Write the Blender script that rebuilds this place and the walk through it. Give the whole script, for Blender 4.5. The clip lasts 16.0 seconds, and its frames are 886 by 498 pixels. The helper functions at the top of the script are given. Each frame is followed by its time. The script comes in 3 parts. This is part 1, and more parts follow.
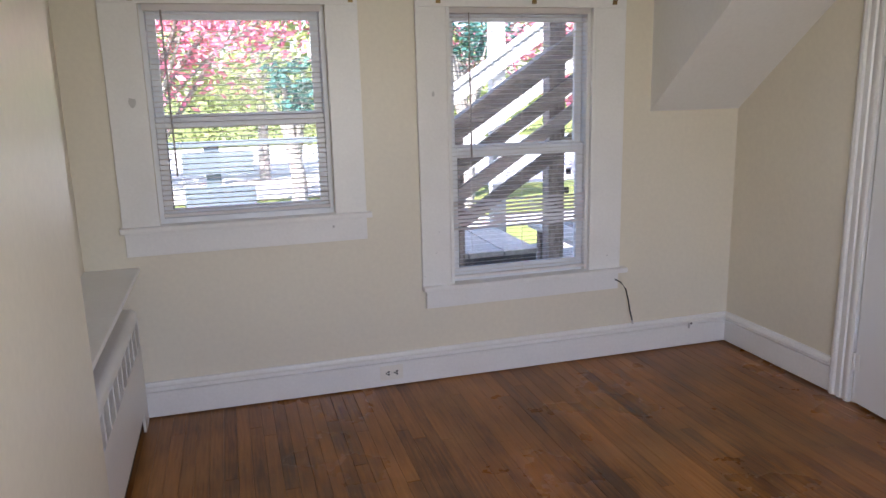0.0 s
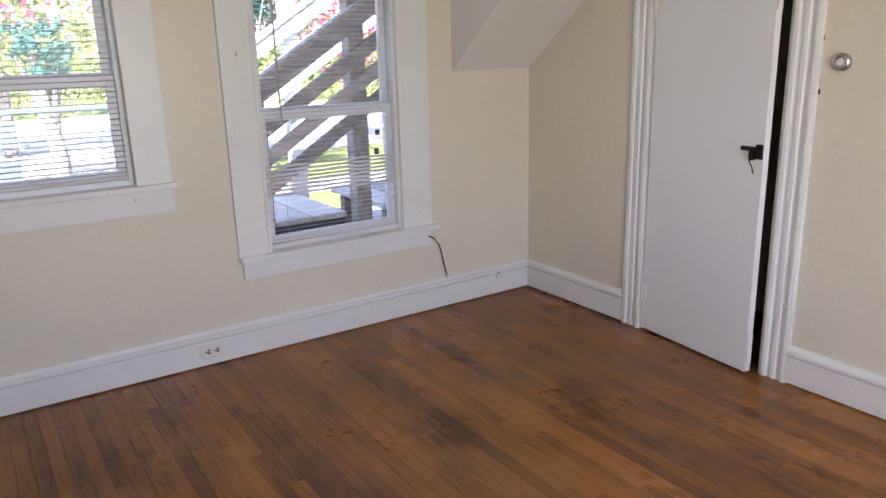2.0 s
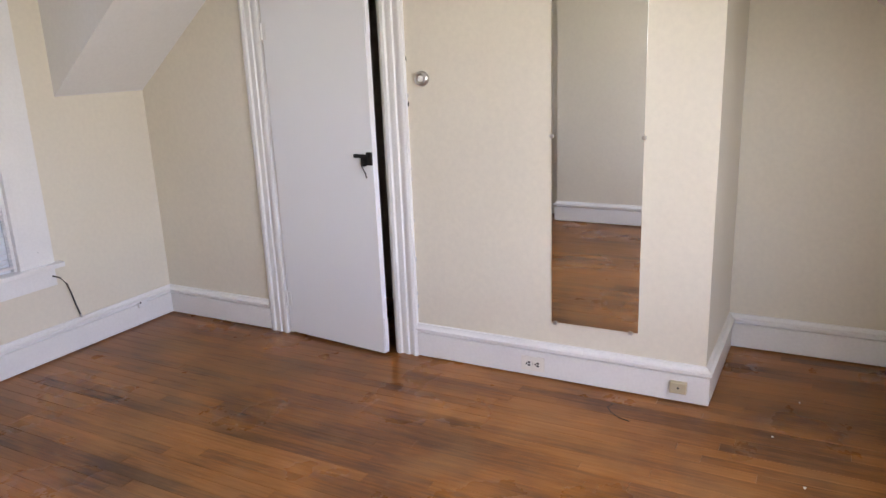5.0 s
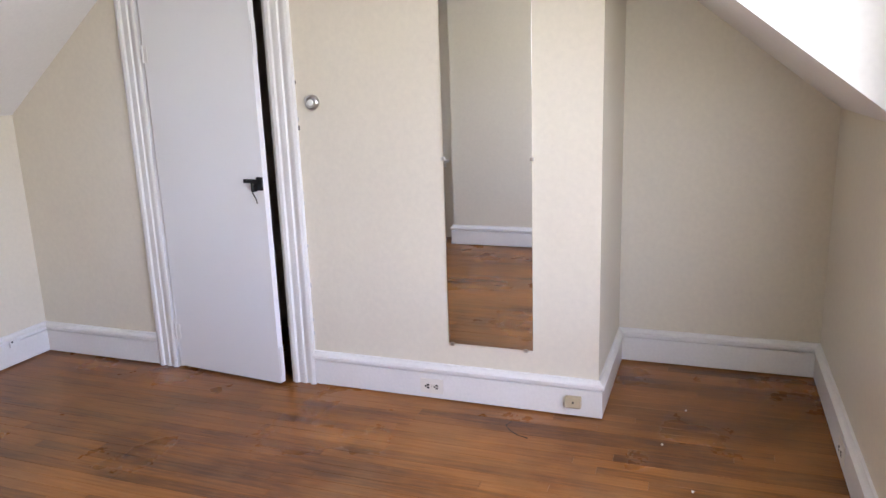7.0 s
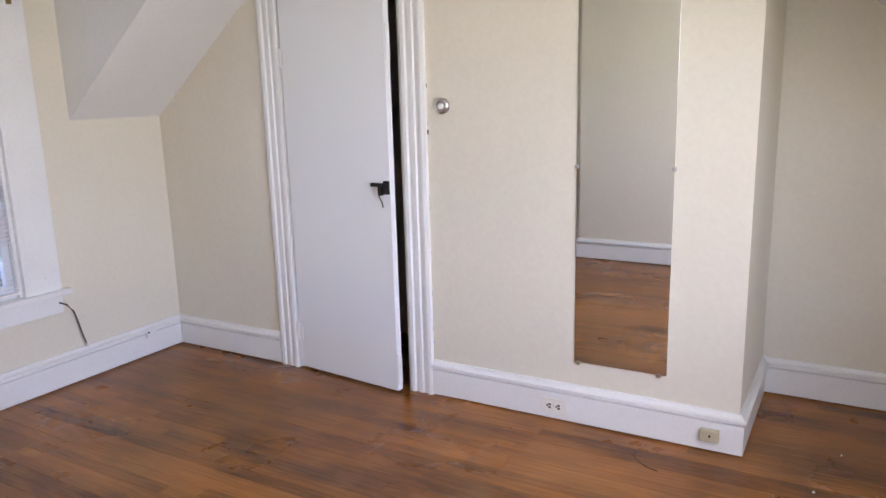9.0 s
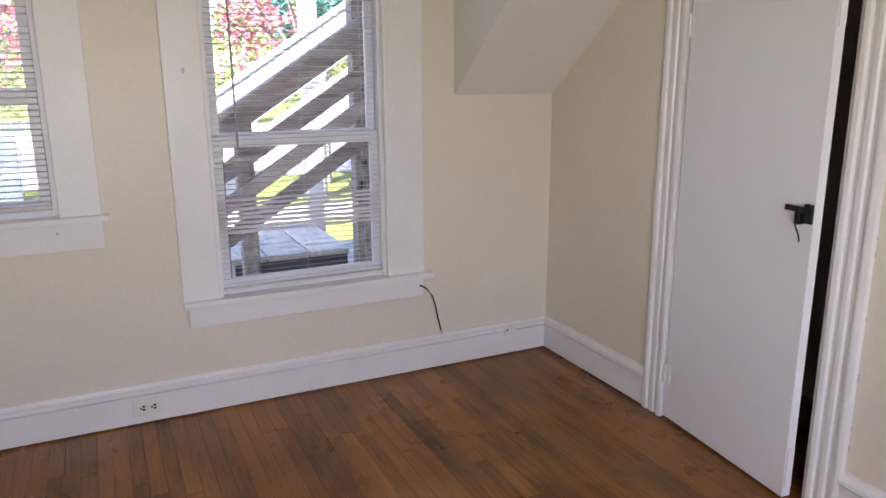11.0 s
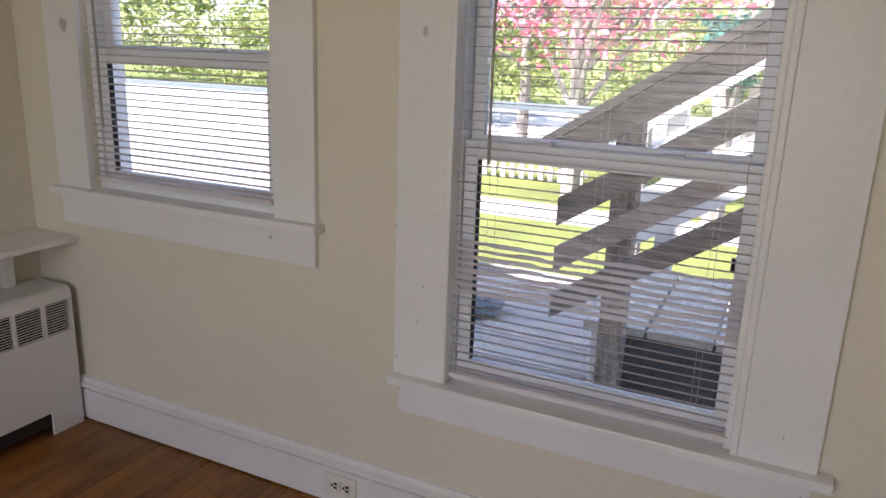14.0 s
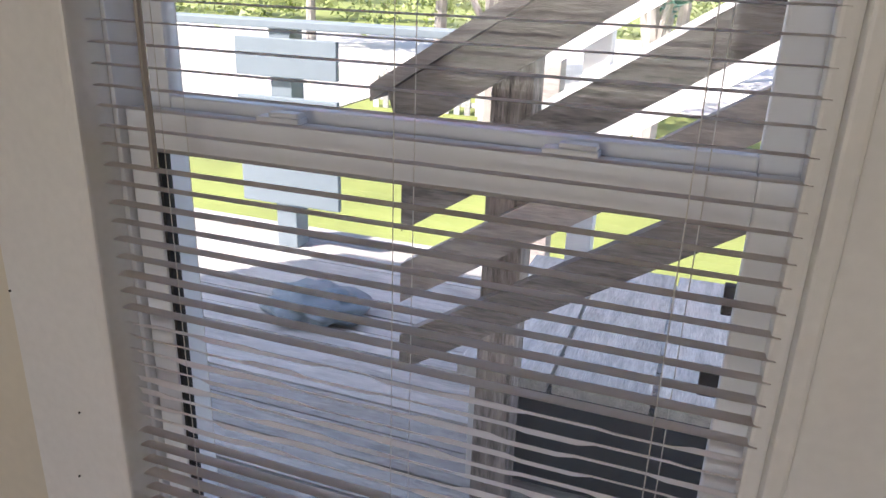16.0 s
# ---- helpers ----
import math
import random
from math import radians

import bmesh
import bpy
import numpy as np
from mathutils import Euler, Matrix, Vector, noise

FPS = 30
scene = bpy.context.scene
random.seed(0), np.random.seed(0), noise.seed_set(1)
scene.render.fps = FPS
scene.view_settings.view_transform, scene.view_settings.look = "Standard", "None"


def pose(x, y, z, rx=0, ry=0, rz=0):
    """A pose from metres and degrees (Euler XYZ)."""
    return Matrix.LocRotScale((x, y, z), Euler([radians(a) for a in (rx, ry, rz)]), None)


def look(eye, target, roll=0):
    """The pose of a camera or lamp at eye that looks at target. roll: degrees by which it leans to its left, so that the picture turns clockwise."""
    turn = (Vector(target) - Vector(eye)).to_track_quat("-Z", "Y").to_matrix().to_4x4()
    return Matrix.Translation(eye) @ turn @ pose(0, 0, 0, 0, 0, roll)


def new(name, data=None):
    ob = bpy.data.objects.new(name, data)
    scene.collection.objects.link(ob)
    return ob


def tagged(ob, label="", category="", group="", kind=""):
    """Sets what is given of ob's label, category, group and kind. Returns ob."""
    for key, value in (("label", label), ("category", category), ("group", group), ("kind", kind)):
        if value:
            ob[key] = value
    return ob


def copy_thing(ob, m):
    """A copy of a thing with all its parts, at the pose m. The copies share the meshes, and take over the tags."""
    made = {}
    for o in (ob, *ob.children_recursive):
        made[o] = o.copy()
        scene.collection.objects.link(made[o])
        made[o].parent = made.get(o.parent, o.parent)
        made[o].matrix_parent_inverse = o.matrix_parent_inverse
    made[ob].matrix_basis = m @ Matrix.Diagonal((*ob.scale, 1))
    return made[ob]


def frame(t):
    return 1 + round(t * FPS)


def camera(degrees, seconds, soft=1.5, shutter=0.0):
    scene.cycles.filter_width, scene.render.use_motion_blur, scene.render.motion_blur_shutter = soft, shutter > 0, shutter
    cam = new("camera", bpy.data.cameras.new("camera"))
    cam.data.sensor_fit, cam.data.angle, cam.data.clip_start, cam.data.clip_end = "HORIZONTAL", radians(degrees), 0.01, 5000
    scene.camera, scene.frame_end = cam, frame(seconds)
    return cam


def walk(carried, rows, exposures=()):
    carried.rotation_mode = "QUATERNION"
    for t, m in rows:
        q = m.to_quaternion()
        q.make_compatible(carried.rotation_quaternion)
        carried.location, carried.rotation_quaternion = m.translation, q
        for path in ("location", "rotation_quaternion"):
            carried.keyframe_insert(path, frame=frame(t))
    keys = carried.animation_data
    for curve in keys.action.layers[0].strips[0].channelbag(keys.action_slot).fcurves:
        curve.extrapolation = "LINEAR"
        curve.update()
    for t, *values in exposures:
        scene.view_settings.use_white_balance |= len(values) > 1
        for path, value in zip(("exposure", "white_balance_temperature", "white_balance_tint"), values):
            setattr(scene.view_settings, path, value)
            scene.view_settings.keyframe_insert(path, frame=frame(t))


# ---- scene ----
cam = camera(62.4, 16.0)

PATH = [
    (0, (0.329, 0.126, 1.519), (0.873, 2.003, 1.093), -1.4),
    (0.5, (0.266, 0.122, 1.529), (0.915, 1.955, 1.063), -1.5),
    (1, (0.206, 0.157, 1.552), (0.968, 1.932, 1.034), -1.3),
    (1.5, (0.196, 0.146, 1.51), (1.087, 1.856, 0.978), -1.5),
    (2, (0.164, 0.203, 1.492), (1.227, 1.814, 0.967), -1.5),
    (2.5, (0.09, 0.171, 1.5), (1.312, 1.667, 0.981), -1.4),
    (3, (0.052, 0.125, 1.506), (1.412, 1.502, 1.002), -1.4),
    (3.5, (0.053, 0.092, 1.507), (1.525, 1.35, 1.006), -1.6),
    (4, (0.026, 0.078, 1.524), (1.598, 1.205, 1.015), -1.9),
    (4.5, (0.053, 0.067, 1.532), (1.693, 1.088, 1.014), -2.2),
    (5, (0.063, 0.062, 1.518), (1.761, 0.984, 1.001), -2.3),
    (7.5, (0.095, 0.035, 1.495), (1.925, 0.706, 1.047), -1.9),
    (8, (0.11, 0.034, 1.501), (1.932, 0.733, 1.062), -1.7),
    (8.2, (0.109, 0.035, 1.485), (1.92, 0.768, 1.058), -1.5),
    (10.3, (0.592, 0.318, 1.457), (1.817, 1.83, 0.994), -1.4),
    (10.5, (0.685, 0.327, 1.483), (1.808, 1.914, 1.013), -1.0),
    (11, (0.96, 0.471, 1.494), (1.796, 2.225, 1.019), -0.3),
    (11.5, (1.168, 0.737, 1.482), (1.698, 2.606, 1.005), 0.7),
    (12, (1.482, 0.946, 1.447), (1.587, 2.891, 0.992), 1.8),
    (12.5, (1.756, 1.088, 1.45), (1.329, 2.985, 0.984), 3.0),
    (13, (1.93, 1.324, 1.456), (1.148, 3.104, 0.987), 3.2),
    (13.5, (2.1, 1.572, 1.455), (1.218, 3.304, 0.984), 3.1),
    (14, (2.234, 1.918, 1.449), (1.4, 3.66, 0.928), 2.0),
    (14.2, (2.245, 2.08, 1.438), (1.445, 3.829, 0.888), 1.3),
    (14.5, (2.199, 2.316, 1.435), (1.491, 4.099, 0.868), 0.8),
    (15, (2.146, 2.614, 1.42), (1.512, 4.405, 0.796), 1.0),
    (15.5, (2.135, 2.86, 1.397), (1.504, 4.633, 0.718), 1.7),
    (16, (2.092, 3.031, 1.384), (1.454, 4.793, 0.684), 2.0),
]
walk(cam, [(t, look(eye, target, roll)) for t, eye, target, roll in PATH],
     [(0, 1.85, 5900, 20), (2, 2.12, 5900, 20), (5, 2.48, 5800, 22), (8.2, 2.68, 5450, 23), (10.5, 2.12, 5950, 22), (12.5, 1.9, 6100, 21), (14, 1.6, 6300, 20), (16, 1.5, 6450, 19)])


# ---- world, sun, large lights ----
world = bpy.data.worlds.new("world")
scene.world = world
world.use_nodes = True
wn = world.node_tree
sky = wn.nodes.new("ShaderNodeTexSky")
sky.sky_type, sky.sun_disc = "NISHITA", False
SUN_DIR = Vector((-0.46, -0.52, 0.77)).normalized()
sky.sun_elevation = math.asin(SUN_DIR.z)
sky.sun_rotation = math.atan2(SUN_DIR.x, SUN_DIR.y)
wn.links.new(sky.outputs[0], wn.nodes["Background"].inputs[0])
wn.nodes["Background"].inputs[1].default_value = 0.15
sun = new("sun", bpy.data.lights.new("sun", "SUN"))
sun.data.energy, sun.data.angle, sun.data.color = 5.0, radians(0.5), (1.0, 0.95, 0.87)
sun.matrix_world = look((0, 0, 10), Vector((0, 0, 10)) - SUN_DIR)


def opening_fill(name, x, y, z, w, h, toward, watts, color=(0.93, 0.96, 1.0)):
    """Area lamp that fills the room from one added opening."""
    d = bpy.data.lights.new(name, "AREA")
    d.shape, d.size, d.size_y, d.energy, d.color = "RECTANGLE", w, h, watts, color
    ob = new(name, d)
    ob.matrix_world = look((x, y, z), (x, y + toward, z))
    return ob


# added fill lamp, no such source known on the south side
opening_fill("fill_south", 1.2, -0.62, 1.32, 1.9, 1.3, 1, 8, (1.0, 0.95, 0.91))


# ---- materials ----
def nodes_of(name):
    m = bpy.data.materials.new(name)
    m.use_nodes = True
    return m, m.node_tree, m.node_tree.nodes["Principled BSDF"]


def mat(name, color, rough=0.6, metal=0.0, var=0.06, scale=3.0, fine=60.0, bump=0.05, stretch=(1, 1, 1), spec=0.5, random_amt=0.0, dist=0.002):
    """Surface with blotches, grain and fine relief at world size."""
    m, nt, b = nodes_of(name)
    N, L = nt.nodes, nt.links
    geo = N.new("ShaderNodeNewGeometry")
    mp = N.new("ShaderNodeMapping")
    mp.inputs["Scale"].default_value = stretch
    L.new(geo.outputs["Position"], mp.inputs["Vector"])
    n1 = N.new("ShaderNodeTexNoise")
    n1.inputs["Scale"].default_value, n1.inputs["Detail"].default_value = scale, 4
    n2 = N.new("ShaderNodeTexNoise")
    n2.inputs["Scale"].default_value, n2.inputs["Detail"].default_value = fine, 3
    for n in (n1, n2):
        L.new(mp.outputs[0], n.inputs["Vector"])
    add = N.new("ShaderNodeMath")
    add.operation = "ADD"
    L.new(n1.outputs["Fac"], add.inputs[0])
    L.new(n2.outputs["Fac"], add.inputs[1])
    last = add
    if random_amt:
        oi = N.new("ShaderNodeObjectInfo")
        mul = N.new("ShaderNodeMath")
        mul.operation, mul.inputs[1].default_value, mul.inputs[2].default_value = "MULTIPLY_ADD", random_amt, 0.0
        L.new(oi.outputs["Random"], mul.inputs[0])
        L.new(add.outputs[0], mul.inputs[2])
        last = mul
    ramp = N.new("ShaderNodeMapRange")
    ramp.inputs["From Min"].default_value, ramp.inputs["From Max"].default_value = 0.6, 1.4 + random_amt
    ramp.inputs["To Min"].default_value, ramp.inputs["To Max"].default_value = 1 - var, 1 + var
    L.new(last.outputs[0], ramp.inputs["Value"])
    mix = N.new("ShaderNodeVectorMath")
    mix.operation = "SCALE"
    mix.inputs[0].default_value = color
    L.new(ramp.outputs[0], mix.inputs["Scale"])
    L.new(mix.outputs[0], b.inputs["Base Color"])
    rr = N.new("ShaderNodeMapRange")
    rr.inputs["To Min"].default_value, rr.inputs["To Max"].default_value = max(0.02, rough - 0.08), min(1, rough + 0.08)
    L.new(n1.outputs["Fac"], rr.inputs["Value"])
    L.new(rr.outputs[0], b.inputs["Roughness"])
    b.inputs["Metallic"].default_value = metal
    b.inputs["Specular IOR Level"].default_value = spec
    if bump:
        bp = N.new("ShaderNodeBump")
        bp.inputs["Strength"].default_value, bp.inputs["Distance"].default_value = bump, dist
        L.new(n2.outputs["Fac"], bp.inputs["Height"])
        L.new(bp.outputs[0], b.inputs["Normal"])
    return m


WALL = mat("cream_wall_paint", (0.735, 0.68, 0.56), 0.36, var=0.05, scale=1.3, fine=45, bump=0.25, spec=0.5)
CEIL = mat("white_ceiling_paint", (0.80, 0.79, 0.77), 0.7, var=0.04, scale=1.5, fine=50, bump=0.2)
TRIM = mat("white_trim_paint", (0.80, 0.79, 0.77), 0.32, var=0.05, scale=5, fine=70, bump=0.18)
DOORP = mat("white_door_paint", (0.83, 0.83, 0.84), 0.3, var=0.008, scale=1, fine=40, bump=0.15)
VINYL = mat("white_vinyl", (0.80, 0.81, 0.83), 0.35, var=0.02, scale=4, fine=80, bump=0.03)
SLAT = mat("off_white_slat", (0.90, 0.87, 0.85), 0.45, var=0.05, scale=9, fine=90, bump=0.03)
# thin vinyl lets some daylight through
st_ = SLAT.node_tree
tl_ = st_.nodes.new("ShaderNodeBsdfTranslucent")
tl_.inputs["Color"].default_value = (0.92, 0.87, 0.85, 1)
mxs = st_.nodes.new("ShaderNodeMixShader")
mxs.inputs[0].default_value = 0.5
st_.links.new(st_.nodes["Principled BSDF"].outputs[0], mxs.inputs[1])
st_.links.new(tl_.outputs[0], mxs.inputs[2])
st_.links.new(mxs.outputs[0], st_.nodes["Material Output"].inputs[0])
CORD = mat("off_white_cord", (0.7, 0.68, 0.64), 0.8, var=0.05)
WAND = mat("grey_plastic_wand", (0.32, 0.29, 0.27), 0.25, var=0.05)
RADP = mat("white_radiator_enamel", (0.76, 0.74, 0.72), 0.38, var=0.04, scale=4, fine=60, bump=0.1)
# near-black, also put where the closet and radiator cover hold only shade
DARK = mat("near_black", (0.02, 0.018, 0.016), 0.8, var=0.2)
IVORY = mat("ivory_plastic", (0.79, 0.76, 0.69), 0.35, var=0.03)
TAN = mat("tan_plastic", (0.50, 0.43, 0.29), 0.45, var=0.04)
SLOT = mat("black_slot", (0.015, 0.015, 0.015), 0.6, var=0.1)
BLACKM = mat("black_iron", (0.025, 0.024, 0.024), 0.4, metal=0.6, var=0.2)
STEEL = mat("brushed_nickel", (0.55, 0.53, 0.50), 0.3, metal=1.0, var=0.06, fine=200)
WHITEP = mat("white_plastic", (0.78, 0.78, 0.77), 0.35, var=0.03)
CABLE = mat("black_cable", (0.02, 0.02, 0.02), 0.5, var=0.1)
GREYW = mat("weathered_wood", (0.30, 0.26, 0.235), 0.85, var=0.9, scale=5, fine=26, bump=0.6, stretch=(1.2, 9, 9), random_amt=0.5, dist=0.004)
POSTW = mat("weathered_post_wood", (0.30, 0.26, 0.235), 0.85, var=0.9, scale=5, fine=26, bump=0.6, stretch=(9, 9, 1.2), dist=0.004)
# table planks' sunlight is put into this lighter wood colour
TABW = mat("sunlight_lightened_wood", (0.42, 0.41, 0.385), 0.8, var=0.85, scale=5, fine=26, bump=0.7, stretch=(9, 1.2, 9), random_amt=0.5, dist=0.004)
DECKW = mat("grey_deck_wood", (0.40, 0.385, 0.355), 0.85, var=0.8, scale=4, fine=26, bump=0.6, stretch=(1.2, 9, 9), random_amt=0.5, dist=0.004)
BLUEGREY = mat("blue_grey_shade_and_tarp", (0.17, 0.21, 0.235), 0.6, var=0.08, scale=5, fine=40, bump=0.2)
UNDERSHADE = mat("under_table_shade", (0.06, 0.067, 0.075), 0.5, var=0.15)
GRASS = mat("lawn_grass", (0.17, 0.20, 0.05), 0.9, var=0.45, scale=0.8, fine=40, bump=0.6)
CONC = mat("pale_concrete", (0.52, 0.50, 0.47), 0.85, var=0.12, scale=0.7, fine=30, bump=0.3)
LEAFG = mat("green_leaves", (0.27, 0.32, 0.10), 0.55, var=0.35, scale=2, fine=9, random_amt=0.5)
LEAFT = mat("blue_green_needles", (0.05, 0.17, 0.14), 0.6, var=0.3, scale=2, fine=9)
BRASS = mat("brass", (0.30, 0.21, 0.09), 0.35, metal=1.0, var=0.1)
LEAFP = mat("pink_red_leaves", (0.66, 0.22, 0.30), 0.55, var=0.35, scale=2, fine=9, random_amt=0.5)
BARK = mat("grey_bark", (0.30, 0.27, 0.24), 0.9, var=0.3, scale=3, fine=20, bump=0.6, stretch=(4, 4, 1))
WHITEW = mat("white_lit_rail_and_trim", (0.72, 0.72, 0.72), 0.6, var=0.04)
ROOF = mat("grey_shingle_roof", (0.16, 0.155, 0.15), 0.9, var=0.3, fine=30)

GLASS, gt, gb = nodes_of("window_glass")
gb.inputs["Base Color"].default_value = (1, 1, 1, 1)
gb.inputs["Roughness"].default_value = 0.0
gb.inputs["IOR"].default_value = 1.3
gb.inputs["Transmission Weight"].default_value = 1.0
MIRR, mt_, mb_ = nodes_of("mirror_silver")
mb_.inputs["Base Color"].default_value = (0.86, 0.87, 0.86, 1)
mb_.inputs["Metallic"].default_value, mb_.inputs["Roughness"].default_value = 1.0, 0.015


def floor_material():
    """Old oiled oak strips: tone per strip, long grain, worn pale patches and dark stains."""
    m, nt, b = nodes_of("worn_oak_strip")
    N, L = nt.nodes, nt.links
    geo = N.new("ShaderNodeNewGeometry")
    oi = N.new("ShaderNodeObjectInfo")
    off = N.new("ShaderNodeVectorMath")
    off.operation = "SCALE"
    off.inputs["Scale"].default_value = 37.0
    comb = N.new("ShaderNodeCombineXYZ")
    L.new(oi.outputs["Random"], comb.inputs[1])
    L.new(oi.outputs["Random"], comb.inputs[2])
    L.new(comb.outputs[0], off.inputs[0])
    addv = N.new("ShaderNodeVectorMath")
    L.new(geo.outputs["Position"], addv.inputs[0])
    L.new(off.outputs[0], addv.inputs[1])
    mp = N.new("ShaderNodeMapping")
    mp.inputs["Scale"].default_value = (95, 5.0, 1)
    L.new(addv.outputs[0], mp.inputs["Vector"])
    grain = N.new("ShaderNodeTexNoise")
    grain.inputs["Scale"].default_value, grain.inputs["Detail"].default_value = 1.0, 6
    L.new(mp.outputs[0], grain.inputs["Vector"])
    tone = N.new("ShaderNodeMath")
    tone.operation, tone.inputs[1].default_value = "MULTIPLY_ADD", 0.20
    L.new(oi.outputs["Random"], tone.inputs[0])
    blot = N.new("ShaderNodeTexNoise")
    blot.inputs["Scale"].default_value, blot.inputs["Detail"].default_value, blot.inputs["Roughness"].default_value = 2.6, 5, 0.58
    bmap = N.new("ShaderNodeMapping")
    bmap.inputs["Scale"].default_value = (1.5, 0.6, 1)
    bmap.inputs["Location"].default_value = (3.1, 7.7, 0)
    L.new(geo.outputs["Position"], bmap.inputs["Vector"])
    L.new(bmap.outputs[0], blot.inputs["Vector"])
    half = N.new("ShaderNodeMath")
    half.operation, half.inputs[1].default_value = "MULTIPLY", 0.54
    L.new(blot.outputs["Fac"], half.inputs[0])
    gm = N.new("ShaderNodeMath")
    gm.operation, gm.inputs[1].default_value = "MULTIPLY_ADD", 0.44
    L.new(grain.outputs["Fac"], gm.inputs[0])
    L.new(half.outputs[0], gm.inputs[2])
    L.new(gm.outputs[0], tone.inputs[2])
    ramp = N.new("ShaderNodeValToRGB")
    e = ramp.color_ramp.elements
    e[0].position, e[0].color = 0.40, (0.085, 0.029, 0.006, 1)
    e[1].position, e[1].color = 0.88, (0.45, 0.185, 0.042, 1)
    mid = e.new(0.62)
    mid.color = (0.27, 0.102, 0.017, 1)
    L.new(tone.outputs[0], ramp.inputs[0])
    worn = N.new("ShaderNodeTexNoise")
    worn.inputs["Scale"].default_value, worn.inputs["Detail"].default_value, worn.inputs["Roughness"].default_value = 2.1, 6, 0.55
    L.new(geo.outputs["Position"], worn.inputs["Vector"])
    wr = N.new("ShaderNodeMapRange")
    wr.inputs["From Min"].default_value, wr.inputs["From Max"].default_value = 0.50, 0.74
    wr.inputs["To Max"].default_value = 0.45
    L.new(worn.outputs["Fac"], wr.inputs["Value"])
    mx = N.new("ShaderNodeMix")
    mx.data_type = "RGBA"
    mx.inputs["B"].default_value = (0.33, 0.205, 0.10, 1)
    for s in mx.inputs:
        if s.name == "B" and s.type == "RGBA":
            s.default_value = (0.33, 0.205, 0.10, 1)
        if s.name == "A" and s.type == "RGBA":
            L.new(ramp.outputs[0], s)
    # pale scuffs dragged along the strips
    smap = N.new("ShaderNodeMapping")
    smap.inputs["Scale"].default_value = (48, 14, 1)
    L.new(geo.outputs["Position"], smap.inputs["Vector"])
    scuff = N.new("ShaderNodeTexNoise")
    scuff.inputs["Scale"].default_value, scuff.inputs["Detail"].default_value = 1.0, 5
    L.new(smap.outputs[0], scuff.inputs["Vector"])
    scr = N.new("ShaderNodeMapRange")
    scr.inputs["From Min"].default_value, scr.inputs["From Max"].default_value = 0.58, 0.76
    scr.inputs["To Max"].default_value = 0.35
    L.new(scuff.outputs["Fac"], scr.inputs["Value"])
    both = N.new("ShaderNodeMath")
    both.operation = "MAXIMUM"
    L.new(wr.outputs[0], both.inputs[0])
    L.new(scr.outputs[0], both.inputs[1])
    L.new(both.outputs[0], mx.inputs[0])
    stain = N.new("ShaderNodeTexNoise")
    stain.inputs["Scale"].default_value, stain.inputs["Detail"].default_value = 3.3, 5
    shift = N.new("ShaderNodeVectorMath")
    shift.inputs[1].default_value = (11, 5, 3)
    L.new(geo.outputs["Position"], shift.inputs[0])
    L.new(shift.outputs[0], stain.inputs["Vector"])
    sr = N.new("ShaderNodeMapRange")
    sr.inputs["From Min"].default_value, sr.inputs["From Max"].default_value = 0.50, 0.80
    sr.inputs["To Min"].default_value, sr.inputs["To Max"].default_value = 1.0, 0.62
    L.new(stain.outputs["Fac"], sr.inputs["Value"])
    dk = N.new("ShaderNodeVectorMath")
    dk.operation = "SCALE"
    for s in mx.outputs:
        if s.type == "RGBA":
            L.new(s, dk.inputs[0])
    L.new(sr.outputs[0], dk.inputs["Scale"])
    L.new(dk.outputs[0], b.inputs["Base Color"])
    ro = N.new("ShaderNodeMapRange")
    ro.inputs["From Min"].default_value, ro.inputs["From Max"].default_value = 0.3, 0.75
    ro.inputs["To Min"].default_value, ro.inputs["To Max"].default_value = 0.19, 0.5
    L.new(worn.outputs["Fac"], ro.inputs["Value"])
    L.new(ro.outputs[0], b.inputs["Roughness"])
    bp = N.new("ShaderNodeBump")
    b.inputs["Specular IOR Level"].default_value = 0.4
    bp.inputs["Strength"].default_value, bp.inputs["Distance"].default_value = 0.25, 0.002
    L.new(grain.outputs["Fac"], bp.inputs["Height"])
    L.new(bp.outputs[0], b.inputs["Normal"])
    return m


OAK = floor_material()


# ---- mesh helpers ----
def box(bm, x0, x1, y0, y1, z0, z1, bevel=0.0, m=None):
    """One box, with its edges rounded where bevel is given."""
    r = bmesh.ops.create_cube(bm, size=1.0)
    vs = r["verts"]
    for v in vs:
        v.co = Vector(((x0 + x1) / 2 + v.co.x * (x1 - x0), (y0 + y1) / 2 + v.co.y * (y1 - y0), (z0 + z1) / 2 + v.co.z * (z1 - z0)))
        if m is not None:
            v.co = m @ v.co
    if bevel:
        es = list({e for v in vs for e in v.link_edges})
        bmesh.ops.bevel(bm, geom=es, offset=bevel, segments=2, profile=0.6, affect="EDGES")


def solid(bm, pts, axis, a0, a1):
    """A flat outline (two coordinates a point) pushed out along one axis from a0 to a1."""
    def at(p, a):
        return {"x": (a, p[0], p[1]), "y": (p[0], a, p[1]), "z": (p[0], p[1], a)}[axis]
    lo = [bm.verts.new(at(p, a0)) for p in pts]
    hi = [bm.verts.new(at(p, a1)) for p in pts]
    n = len(pts)
    bm.faces.new(lo[::-1])
    bm.faces.new(hi)
    for i in range(n):
        bm.faces.new((lo[i], lo[(i + 1) % n], hi[(i + 1) % n], hi[i]))
    bmesh.ops.recalc_face_normals(bm, faces=bm.faces[:])


